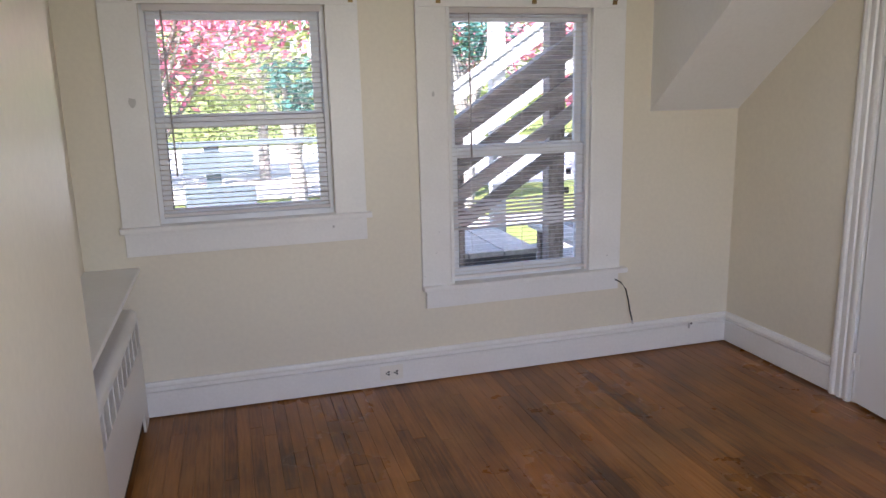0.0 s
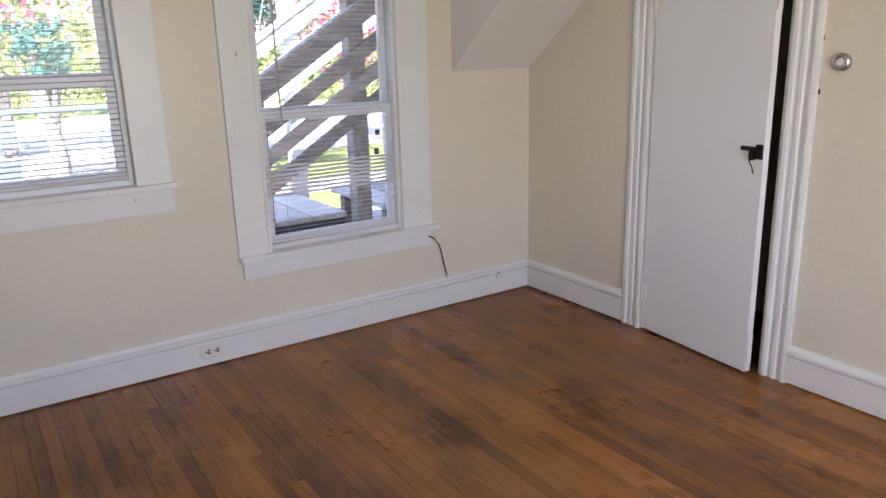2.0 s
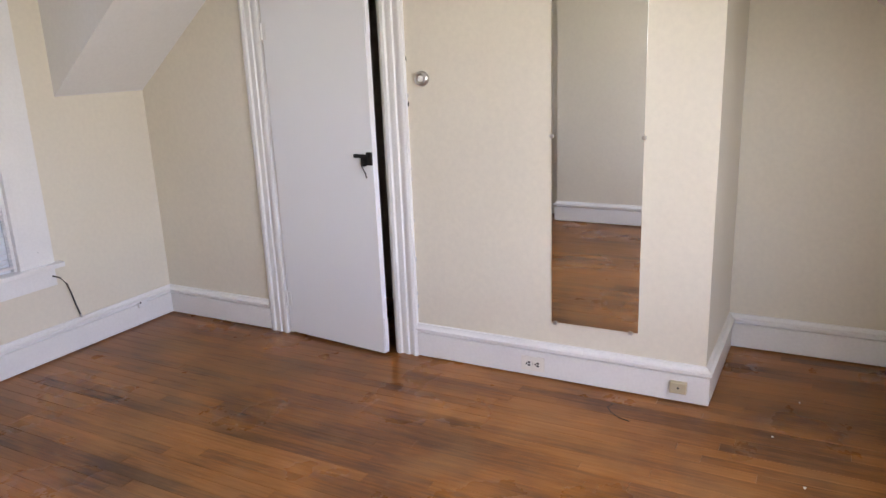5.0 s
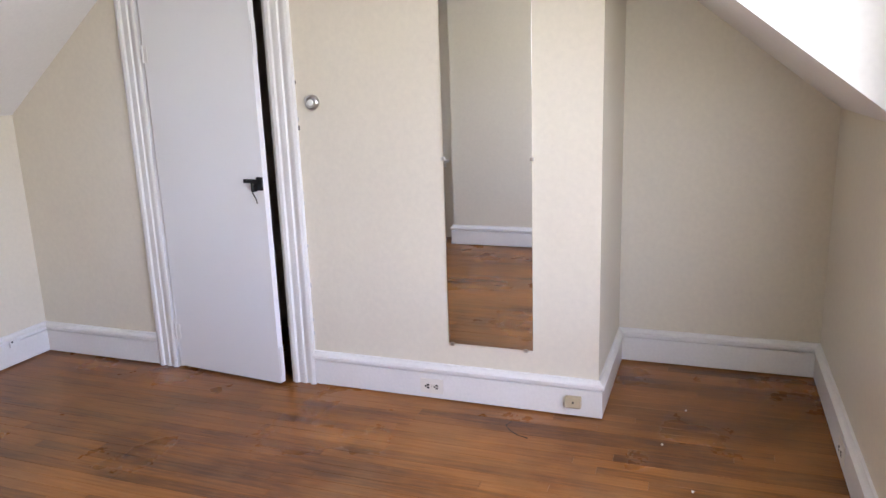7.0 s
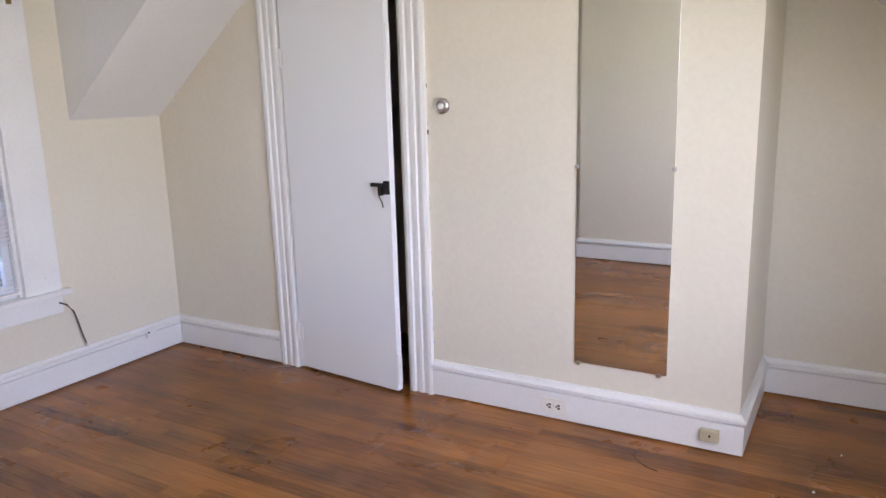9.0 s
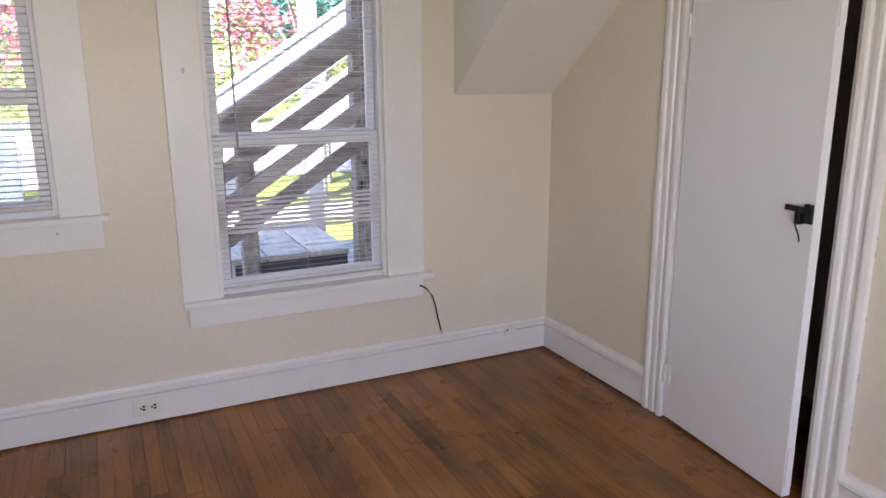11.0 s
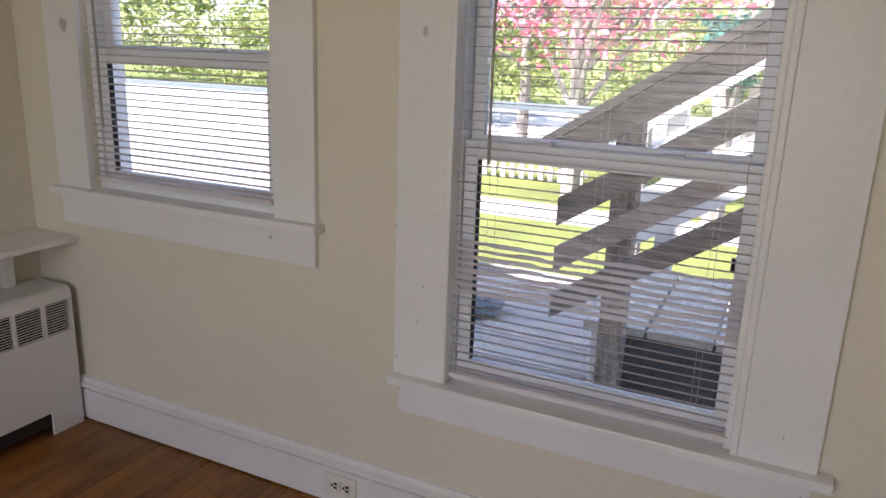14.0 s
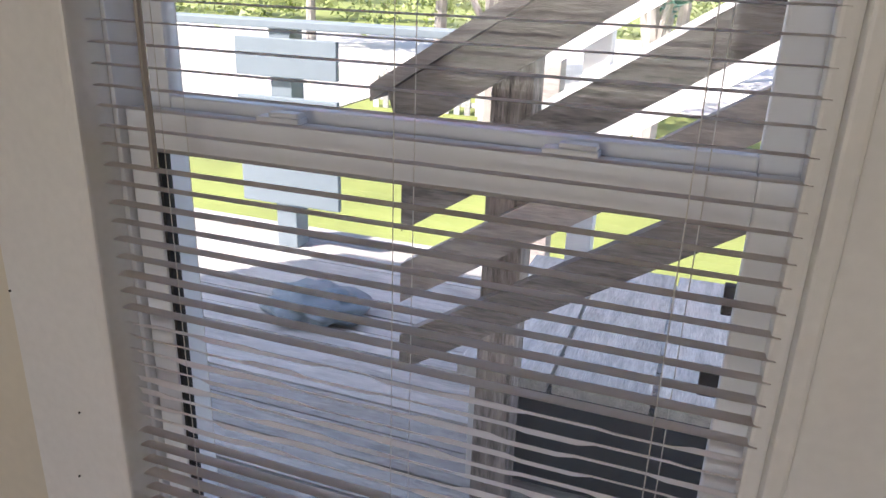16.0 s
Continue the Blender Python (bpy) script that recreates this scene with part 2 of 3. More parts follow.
def lathe(bm, rings, m, seg=20):
    """A turned shape round the local z axis: rings of (radius, height)."""
    rows = [[bm.verts.new(m @ Vector((r * math.cos(2 * math.pi * i / seg), r * math.sin(2 * math.pi * i / seg), h))) for i in range(seg)] for r, h in rings]
    for a, b in zip(rows, rows[1:]):
        for i in range(seg):
            bm.faces.new((a[i], a[(i + 1) % seg], b[(i + 1) % seg], b[i]))
    bm.faces.new(rows[-1])
    bm.faces.new(rows[0][::-1])
    bmesh.ops.recalc_face_normals(bm, faces=bm.faces[:])


def tube(bm, pts, r, seg=8):
    """A round rod along a line of points."""
    pts = [Vector(p) for p in pts]
    rows = []
    for i, p in enumerate(pts):
        d = (pts[min(i + 1, len(pts) - 1)] - pts[max(i - 1, 0)]).normalized()
        u = d.orthogonal().normalized() if abs(d.z) < 0.95 else d.cross(Vector((0, 1, 0))).normalized()
        w = d.cross(u)
        rr = r[i] if isinstance(r, (list, tuple)) else r
        rows.append([bm.verts.new(p + rr * (u * math.cos(2 * math.pi * k / seg) + w * math.sin(2 * math.pi * k / seg))) for k in range(seg)])
    for a, b in zip(rows, rows[1:]):
        best = min(range(seg), key=lambda s: (a[0].co - b[s].co).length)
        for k in range(seg):
            bm.faces.new((a[k], a[(k + 1) % seg], b[(k + 1 + best) % seg], b[(k + best) % seg]))
    bm.faces.new(rows[0])
    bm.faces.new(rows[-1])
    bmesh.ops.recalc_face_normals(bm, faces=bm.faces[:])


def part(name, bm, material, parent=None, label=""):
    """Links a bmesh as one mesh object under a thing or a part."""
    me = bpy.data.meshes.new(name)
    bm.to_mesh(me)
    bm.free()
    me.materials.append(material)
    ob = new(name, me)
    if parent is not None:
        ob.parent = parent
        ob.matrix_parent_inverse = parent.matrix_basis.inverted()
    if label:
        ob["label"] = label
    return ob


def bpart(name, material, parent, dims, bevel=0.0, label="", m=None):
    bm = bmesh.new()
    box(bm, *dims, bevel=bevel, m=m)
    return part(name, bm, material, parent, label)


def thing(name, x, y, z, label, category, group="", kind=""):
    ob = new(name)
    ob.location = (x, y, z)
    ob.empty_display_size = 0.05
    bpy.context.view_layer.update()
    return tagged(ob, label, category, group, kind)


def smooth(ob):
    for p in ob.data.polygons:
        p.use_smooth = True
    return ob


def structure(name, bm, material, label, category):
    return tagged(part(name, bm, material), label, category, "", "structure")


# ---- the room ----
XR, YN, XL, XW = 3.12, 3.69, -0.34, -0.08       # closet wall, window wall, radiator recess, entry wall
XA, YS, YP = 3.85, -0.494, 0.465                # alcove end, south wall, alcove corner
YREC = 2.25                                     # where the radiator recess begins
ZC = 2.42                                       # flat ceiling
SL = 0.79                                       # rise of the roof slopes
ZN, ZS = 1.376, 1.305                           # where the slopes meet the knee walls
XD = 2.555                                      # dormer cheeks
W1 = (0.005, 0.815, 0.935, 1.915)
W2 = (1.40, 2.20, 0.522, 1.91)
DOOR = (2.013, 2.744, 2.02)

# window wall with two openings
bm = bmesh.new()
y0, y1 = YN, YN + 0.16
box(bm, XL - 0.15, W1[0], y0, y1, -0.3, ZC + 0.1)
box(bm, W1[0], W1[1], y0, y1, -0.3, W1[2])
box(bm, W1[0], W1[1], y0, y1, W1[3], ZC + 0.1)
box(bm, W1[1], W2[0], y0, y1, -0.3, ZC + 0.1)
box(bm, W2[0], W2[1], y0, y1, -0.3, W2[2])
box(bm, W2[0], W2[1], y0, y1, W2[3], ZC + 0.1)
box(bm, W2[1], XA + 0.2, y0, y1, -0.3, ZC + 0.1)
structure("wall_north", bm, WALL, "cream painted plaster wall with two windows", "wall")
# closet wall
bm = bmesh.new()
box(bm, XR, XR + 0.12, DOOR[1], YN, -0.02, ZC)
box(bm, XR, XR + 0.12, DOOR[0], DOOR[1], DOOR[2], ZC)
box(bm, XR, XR + 0.12, YP, DOOR[0], -0.02, ZC)
box(bm, XR + 0.12, XA, YP, YP + 0.12, -0.02, ZC)
structure("wall_east", bm, WALL, "cream painted wall with a closet doorway and a mirror", "wall")
bm = bmesh.new()
box(bm, XA, XA + 0.12, YS - 0.15, YN, -0.02, ZC)
structure("wall_alcove", bm, WALL, "cream painted wall closing the alcove under the eaves", "wall")
# closet shade painted as a near-black sheet behind the door gap
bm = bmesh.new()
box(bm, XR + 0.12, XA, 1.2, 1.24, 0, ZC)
structure("wall_closet", bm, DARK, "near-black sheet painting the shade inside the closet", "wall")
# south wall; the opening behind the camera is unseen, added for the fill lamp
bm = bmesh.new()
box(bm, -1.3, 0.25, YS - 0.12, YS, -0.02, ZC)
box(bm, 0.25, 2.15, YS - 0.12, YS, -0.02, 0.65)
box(bm, 0.25, 2.15, YS - 0.12, YS, 1.98, ZC)
box(bm, 2.15, XA, YS - 0.12, YS, -0.02, ZC)
structure("wall_south", bm, WALL, "cream painted knee wall with an added, unseen opening", "wall")
# entry wall with the doorway that the walk starts in, and the radiator recess
bm = bmesh.new()
box(bm, XW - 0.12, XW, 0.62, YREC, -0.02, ZC)
box(bm, XW - 0.12, XW, -0.34, 0.62, 2.05, ZC)
box(bm, XW - 0.12, XW, YS, -0.34, -0.02, ZC)
box(bm, XL - 0.15, XW - 0.12, YREC - 0.12, YREC, -0.02, ZC)
box(bm, XL - 0.15, XL, YREC, YN, -0.02, ZC)
structure("wall_west", bm, WALL, "cream semi-gloss painted wall beside the radiator recess", "wall")
bm = bmesh.new()
box(bm, -1.4, -1.3, YS - 0.12, 1.3, -0.02, ZC)
box(bm, -1.3, XW - 0.12, 1.2, 1.3, -0.02, ZC)
structure("wall_hall", bm, WALL, "cream painted wall of the small hall", "wall")
bm = bmesh.new()
box(bm, -1.4, XA + 0.12, YS - 0.12, YN + 0.16, ZC, ZC + 0.1)
# unseen overhang outside the added south opening, blocks sun
box(bm, -1.4, XA + 0.3, YS - 1.15, YS - 0.12, ZC, ZC + 0.1)
structure("ceiling", bm, CEIL, "flat white painted ceiling, with an unseen overhang added to the south", "ceiling")
# unseen block, its height chosen to throw the house's shadow on the deck
bm = bmesh.new()
solid(bm, [(YN + 0.16, ZC + 0.1), (YN + 0.16, 3.3), (YN - 0.3, 3.75), (YS + 0.6, 3.75), (YS - 0.12, ZC + 0.1)], "x", -1.4, XA + 0.12)
structure("roof", bm, ROOF, "unseen roof block over the attic room, added to shade the deck", "roof")


def slope(name, x0, x1, ya, za, sign):
    run = (ZC - za) / SL
    bm = bmesh.new()
    solid(bm, [(ya, za), (ya + sign * run, ZC), (ya + sign * run, ZC + 0.08), (ya, ZC + 0.08)], "x", x0, x1)
    return structure(name, bm, CEIL, "white painted sloping ceiling under the roof, with a dormer cheek", "ceiling")


slope("ceiling_slope_north", XD, XR, YN, ZN, -1)
slope("ceiling_slope_south", XD - 0.02, XA, YS, ZS, 1)
slope("ceiling_slope_south_west", XW, 0.15, YS, ZS, 1)

# subfloor under the strips
bm = bmesh.new()
box(bm, -1.4, XA + 0.12, YS - 0.12, YN + 0.1, -0.06, -0.014)
floor = structure("floor", bm, DARK, "worn brown oak strip floor with pale scuffs", "floor")


# baseboards with a moulded cap
def baseboard(a, b, nx, ny, ma=0, mb=0, name="baseboard"):
    """From a to b along a wall whose room side is (nx, ny); ma, mb: 1 mitres an outer corner, -1 an inner one."""
    d1 = (Vector(b) - Vector(a)).normalized()
    prof = ((0, 0.008), (0.020, 0.008), (0.020, 0.131), (0.009, 0.134), (0.009, 0.142), (0.030, 0.146), (0.030, 0.158), (0.018, 0.164), (0.012, 0.172), (0.010, 0.179), (0, 0.181))
    bm = bmesh.new()
    rows = [[bm.verts.new((p[0] + nx * d + d1.x * k * d, p[1] + ny * d + d1.y * k * d, z)) for d, z in prof] for p, k in ((a, -ma), (b, mb))]
    n = len(prof)
    for i in range(n):
        bm.faces.new((rows[0][i], rows[0][(i + 1) % n], rows[1][(i + 1) % n], rows[1][i]))
    bm.faces.new(rows[0])
    bm.faces.new(rows[1])
    bmesh.ops.recalc_face_normals(bm, faces=bm.faces[:])
    return structure(name, bm, TRIM, "tall white painted baseboard with a moulded cap", "baseboard")


baseboard((XL, YN), (XR, YN), 0, -1, 0, -1)
baseboard((XR, YN), (XR, 2.868), -1, 0, -1, 0)
baseboard((XR, 1.884), (XR, YP), -1, 0, 0, 1)
baseboard((XR, YP), (XA, YP), 0, -1, 1, -1)
baseboard((XA, YP), (XA, YS), -1, 0, -1, -1)
baseboard((XA, YS), (XW, YS), 0, 1, -1, 0)
baseboard((XW, 0.75), (XW, YREC), 1, 0, 0, 1)
baseboard((XW, YREC), (XL, YREC), 0, 1, 1, 0)


# ---- windows ----
def window(name, o, rail, label, stool, apron, cas):
    """A double-hung vinyl window in its wooden surround: opening, meeting rail height."""
    x0, x1, z0, z1 = o
    w = thing(name, (x0 + x1) / 2, YN, z0, label, "window", "", "structure")
    f = YN - 0.02
    bpart("casing", TRIM, w, (cas[0], x0, f, YN, stool[3], z1), 0.003)
    bpart("casing", TRIM, w, (x1, cas[1], f, YN, stool[3], z1), 0.003)
    bpart("head_casing", TRIM, w, (cas[0], cas[1], f, YN, z1, z1 + 0.14), 0.003)
    bpart("head_cap", TRIM, w, (cas[0] - 0.02, cas[1] + 0.02, f - 0.02, YN, z1 + 0.14, z1 + 0.17), 0.004)
    bpart("sill", TRIM, w, (stool[0], stool[1], YN - 0.055, YN + 0.035, stool[2], stool[3] + 0.003), 0.005)
    bpart("apron", TRIM, w, (apron[0], apron[1], f, YN, apron[2], stool[2]), 0.003)
    # frame lining the opening
    ya, yb = YN + 0.028, YN + 0.15
    bpart("frame_jamb", VINYL, w, (x0, x0 + 0.022, ya, yb, z0, z1), 0.002)
    bpart("frame_jamb", VINYL, w, (x1 - 0.022, x1, ya, yb, z0, z1), 0.002)
    bpart("frame_head", VINYL, w, (x0 + 0.022, x1 - 0.022, ya, yb, z1 - 0.025, z1), 0.002)
    bpart("frame_sill", VINYL, w, (x0 + 0.022, x1 - 0.022, ya, yb, z0, z0 + 0.028), 0.002)
    for nm, sa, sb, za, zb in (("lower_sash", YN + 0.038, YN + 0.066, z0 + 0.028, rail + 0.012), ("upper_sash", YN + 0.074, YN + 0.10, rail - 0.015, z1 - 0.025)):
        s = bmesh.new()
        top = 0.05 if nm == "lower_sash" else 0.034
        l, r = x0 + 0.024, x1 - 0.024
        box(s, l, l + 0.038, sa, sb, za, zb, 0.003)
        box(s, r - 0.038, r, sa, sb, za, zb, 0.003)
        box(s, l + 0.038, r - 0.038, sa, sb, za, za + 0.04, 0.003)
        box(s, l + 0.038, r - 0.038, sa, sb, zb - top, zb, 0.003)
        sash = part(nm, s, VINYL, w)
        g = bpart("pane", GLASS, sash, (l + 0.036, r - 0.036, (sa + sb) / 2 - 0.002, (sa + sb) / 2 + 0.002, za + 0.038, zb - top + 0.002), 0, "clear glass")
        g.visible_shadow = False
        if nm == "lower_sash":
            # thin dark strips at the left pane edge and the right jamb gap
            bpart("dark_strip", SLOT, sash, (l + 0.037, l + 0.042, sa + 0.004, sb - 0.004, za + 0.04, zb - top - 0.002), 0, "thin dark strip")
            bpart("dark_strip", SLOT, sash, (r + 0.0005, r + 0.0015, sa + 0.002, sb - 0.002, za, zb), 0, "thin dark strip")
            for fx in (0.28, 0.72):
                c = l + (r - l) * fx
                k = bmesh.new()
                box(k, c - 0.028, c + 0.028, sa + 0.004, sb - 0.002, zb, zb + 0.007, 0.002)
                box(k, c - 0.012, c + 0.026, sa + 0.006, sb - 0.006, zb + 0.007, zb + 0.013, 0.002)
                part("sash_lock", k, VINYL, sash)
    return w


win_a = window("window_1", W1, 1.41, "white double-hung window in wide painted casing", (-0.165, 0.99, 0.912, 0.935), (-0.15, 0.967, 0.80), (-0.155, 0.968))
win_b = window("window_2", W2, 1.21, "tall white double-hung window in wide painted casing", (1.243, 2.416, 0.498, 0.522), (1.262, 2.376, 0.402), (1.245, 2.382))
# inner stop mouldings of the taller window
for xa, xb, ya in ((W2[0] - 0.003, W2[0] + 0.016, YN - 0.026), (W2[1] - 0.03, W2[1] - 0.012, YN - 0.002), (W2[1] - 0.0125, W2[1] + 0.006, YN - 0.028)):
    bpart("stop_moulding", TRIM, win_b, (xa, xb, ya, YN + 0.03, W2[2] + 0.004, W2[3]), 0.004)


def blind(o, label, spacing, wand, bottom, tilt, low_tilt=0, bunch=None):
    """Mini blind: head rail, slats, ladder cords, bottom rail, tilt wand."""
    x0, x1, z0, z1 = o
    yb = YN + 0.006
    x0, x1 = x0 + 0.018, x1 - 0.018
    b = thing("window_blind", (x0 + x1) / 2, yb, z1, label, "blind", "window blinds")
    bpart("head_rail", SLAT, b, (x0, x1, yb - 0.018, yb + 0.014, z1 - 0.03, z1 - 0.002), 0.002)
    rng = random.Random(7 if bunch else 3)

    def slat(z, tilt, warp):
        bm = bmesh.new()
        nx = 40 if warp else 1
        ca, sa = math.cos(radians(tilt)), math.sin(radians(tilt))
        ph = rng.random() * 6
        prof = ((-0.0105, 0.0), (-0.005, 0.0014), (0.0, 0.0019), (0.005, 0.0014), (0.0105, 0.0))
        rows = []
        for i in range(nx + 1):
            x = x0 + 0.004 + (x1 - x0 - 0.008) * i / nx
            dz = 0.0
            ex = 0.0
            if warp:
                k = round(i / nx * 9 + ph)
                dz = 0.0014 * math.sin(k * 2.4 + ph)
                ex = 8 * math.sin(k * 1.7 + ph)
            ce, se = math.cos(radians(tilt + ex)), math.sin(radians(tilt + ex))
            rows.append([bm.verts.new((x, yb + u * ce - v * se, z + dz + u * se + v * ce)) for u, v in prof])
        for a, c in zip(rows, rows[1:]):
            for j in range(len(prof) - 1):
                bm.faces.new((a[j], a[j + 1], c[j + 1], c[j]))
        bmesh.ops.solidify(bm, geom=bm.faces[:], thickness=0.0005)
        smooth(part("slat", bm, SLAT, b))

    z = z1 - 0.045
    while z > bottom + 0.02:
        if bunch and bunch[0] < z < bunch[1]:
            slat(z, -48 + rng.uniform(-7, 7), True)
            z -= spacing * 0.86
        else:
            low = bunch and z < bunch[0]
            slat(z + rng.uniform(-0.001, 0.001), (low_tilt if low else tilt) + rng.uniform(-2.5, 2.5), False)
            z -= spacing
    bpart("bottom_rail", SLAT, b, (x0 + 0.002, x1 - 0.002, yb - 0.013, yb + 0.012, bottom, bottom + 0.014), 0.003)
    for fx in (0.13, 0.5, 0.87):
        bm = bmesh.new()
        x = x0 + (x1 - x0) * fx
        tube(bm, [(x, yb - 0.0125, z1 - 0.03), (x, yb - 0.0125, bottom + 0.01)], 0.0006, 4)
        tube(bm, [(x + 0.012, yb + 0.0125, z1 - 0.03), (x + 0.012, yb + 0.0125, bottom + 0.01)], 0.0006, 4)
        part("ladder_cord", bm, CORD, b)
    bm = bmesh.new()
    tube(bm, [(wand[0], yb - 0.028, z1 - 0.028), (wand[0] + 0.004, yb - 0.032, wand[1])], 0.0042, 6)
    part("tilt_wand", bm, WAND, b, "grey plastic tilt wand")
    return b


blind(W1, "off-white mini blind, lowered, slats open", 0.0235, (0.10, 1.16), 0.972, 8)
blind(W2, "off-white mini blind with bunched warped slats low down", 0.0235, (1.515, 1.173), 0.545, -4, -10, (0.80, 0.955))

# small wear and fittings on the window surrounds and the wall
def chip(parent, name, x, z, w, h, material, y=YN - 0.0215, seed=1, label=""):
    """A thin uneven flake of paint, or a dried smear."""
    rng = random.Random(seed)
    n = 11
    pts = []
    for k in range(n):
        a = 2 * math.pi * k / n
        r = rng.uniform(0.7, 1.15)
        pts.append((x + math.cos(a) * w / 2 * r, z + math.sin(a) * h / 2 * r))
    bm = bmesh.new()
    solid(bm, pts, "y", y - 0.0012, y + 0.001)
    return part(name, bm, material, parent, label)


SMEAR = mat("grey_smear", (0.52, 0.51, 0.50), 0.5, var=0.1)
chip(win_a, "smear", -0.055, 1.495, 0.03, 0.05, SMEAR, seed=2, label="grey oval smear on the paint")
chip(win_a, "nail_head", 0.80, 0.875, 0.014, 0.014, SMEAR, seed=3)
chip(win_b, "smear", 1.325, 1.50, 0.014, 0.03, SMEAR, seed=4)
for sx, sz in ((1.255, 0.577), (1.339, 0.806), (1.319, 0.695), (1.250, 0.972), (2.30, 0.60), (1.268, 0.475)):
    chip(win_b, "nail_head", sx, sz, 0.003, 0.003, SLOT, seed=5)
fl = thing("paint_flake", 1.34, YN, 0.39, "small peeling flake of cream wall paint under the window", "paint flake", "paint flakes")
chip(fl, "flake", 1.34, 0.392, 0.07, 0.018, WALL, YN - 0.003, 6)
fl2 = thing("paint_flake", 1.82, YN, 0.385, "small peeling flake of cream wall paint under the window", "paint flake", "paint flakes")
chip(fl2, "flake", 1.82, 0.388, 0.06, 0.02, WALL, YN - 0.003, 7)
fl3 = thing("paint_flake", 0.66, YN, 0.67, "thin raised scratch in the cream wall paint", "paint flake", "paint flakes")
chip(fl3, "flake", 0.665, 0.665, 0.065, 0.008, WALL, YN - 0.002, 8)
for par, bxx in ((win_a, (-0.02, 0.935)), (win_b, (1.36, 1.86, 2.31))):
    for q in bxx:
        bm = bmesh.new()
        box(bm, q - 0.011, q + 0.011, YN - 0.032, YN - 0.0195, 1.925, 1.947, 0.002)
        tube(bm, [(q, YN - 0.03, 1.94), (q, YN - 0.05, 1.944), (q, YN - 0.055, 1.956)], 0.003, 6)
        part("rod_bracket", bm, BRASS, par, "small brass curtain rod bracket")

# ---- closet door ----
def casing(parent, y0, y1, z1):
    """Fluted flat casing on the closet wall."""
    n = y1 - y0
    prof = [(0, 0), (0, 0.022), (0.10 * n, 0.026), (0.18 * n, 0.026), (0.22 * n, 0.014), (0.38 * n, 0.014), (0.42 * n, 0.021), (0.55 * n, 0.021), (0.59 * n, 0.014), (0.70 * n, 0.014), (0.74 * n, 0.024), (0.86 * n, 0.026), (0.93 * n, 0.020), (n, 0.016), (n, 0)]
    bm = bmesh.new()
    solid(bm, [(XR - d, y0 + u) for u, d in prof], "z", 0, z1)
    return part("casing", bm, TRIM, parent)


dr = thing("door_1", XR, 2.38, 0, "white slab closet door standing slightly ajar", "door", "", "structure")
casing(dr, DOOR[1] - 0.004, 2.868, DOOR[2] + 0.13)
casing(dr, 1.882, DOOR[0] + 0.004, DOOR[2] + 0.13)
bpart("head_casing", TRIM, dr, (XR - 0.024, XR, DOOR[0] + 0.004, DOOR[1] - 0.004, DOOR[2], DOOR[2] + 0.13), 0.003)
bpart("jamb", TRIM, dr, (XR + 0.0, XR + 0.12, DOOR[1] - 0.022, DOOR[1] - 0.004, 0, DOOR[2]), 0.002)
bpart("jamb", TRIM, dr, (XR + 0.0, XR + 0.12, DOOR[0] + 0.004, DOOR[0] + 0.016, 0, DOOR[2]), 0.002)
HINGE = Vector((XR - 0.012, 2.722, 0))
FREE = Vector((XR - 0.080, 2.048, 0))
ang = math.atan2(FREE.y - HINGE.y, FREE.x - HINGE.x)
LEN = (FREE - HINGE).length
DM = Matrix.Translation(HINGE) @ Matrix.Rotation(ang, 4, "Z")
leaf = bpart("door_leaf", DOORP, dr, (0, LEN, 0.0, 0.034, 0.014, 2.0), 0.002, m=DM)
for z in (0.21, 1.66):
    bm = bmesh.new()
    lathe(bm, [(0.006, z - 0.045), (0.006, z + 0.045)], Matrix.Translation((HINGE.x - 0.006, HINGE.y + 0.006, 0)), 10)
    box(bm, HINGE.x - 0.006, HINGE.x - 0.003, HINGE.y - 0.022, HINGE.y + 0.020, z - 0.04, z + 0.04)
    part("hinge", bm, TRIM, leaf, "painted butt hinge")
bm = bmesh.new()
box(bm, LEN - 0.030, LEN - 0.001, -0.012, 0.0, 1.005, 1.062, 0.003, DM)
box(bm, LEN - 0.098, LEN - 0.02, -0.024, -0.014, 1.040, 1.052, 0.003, DM)
box(bm, LEN - 0.055, LEN - 0.040, -0.022, -0.004, 1.0, 1.042, 0.004, DM)
latch = part("latch", bm, BLACKM, leaf, "black iron rim latch with a short lever")
bm = bmesh.new()
tube(bm, [DM @ Vector(p) for p in ((LEN - 0.045, -0.02, 1.02), (LEN - 0.05, -0.024, 0.99), (LEN - 0.035, -0.022, 0.965), (LEN - 0.03, -0.02, 0.94))], 0.003, 6)
part("chain", bm, BLACKM, leaf)
for za, zb in ((0.05, 0.2), (1.62, 1.78)):
    bpart("edge_patch", DOORP, leaf, (LEN, LEN + 0.006, 0.004, 0.03, za, zb), 0.001, m=DM)

bm = bmesh.new()
box(bm, XR + 0.012, XR + 0.04, DOOR[0] + 0.0155, DOOR[0] + 0.018, 1.0, 1.06)
tube(bm, [(XR + 0.02, DOOR[0] + 0.018, 1.03), (XR + 0.005, DOOR[0] + 0.03, 1.03), (XR + 0.005, DOOR[0] + 0.022, 1.03)], 0.004, 6)
part("strike", bm, STEEL, dr, "metal strike on the door jamb")

# ---- mirror, knob, outlets ----
mi = thing("wall_mirror", XR, 0.95, 0.29, "frameless tall rectangular mirror clipped to the cream wall", "mirror")
bpart("mirror_glass", MIRR, mi, (XR - 0.007, XR - 0.001, 0.757, 1.157, 0.29, 1.825), 0.0015)
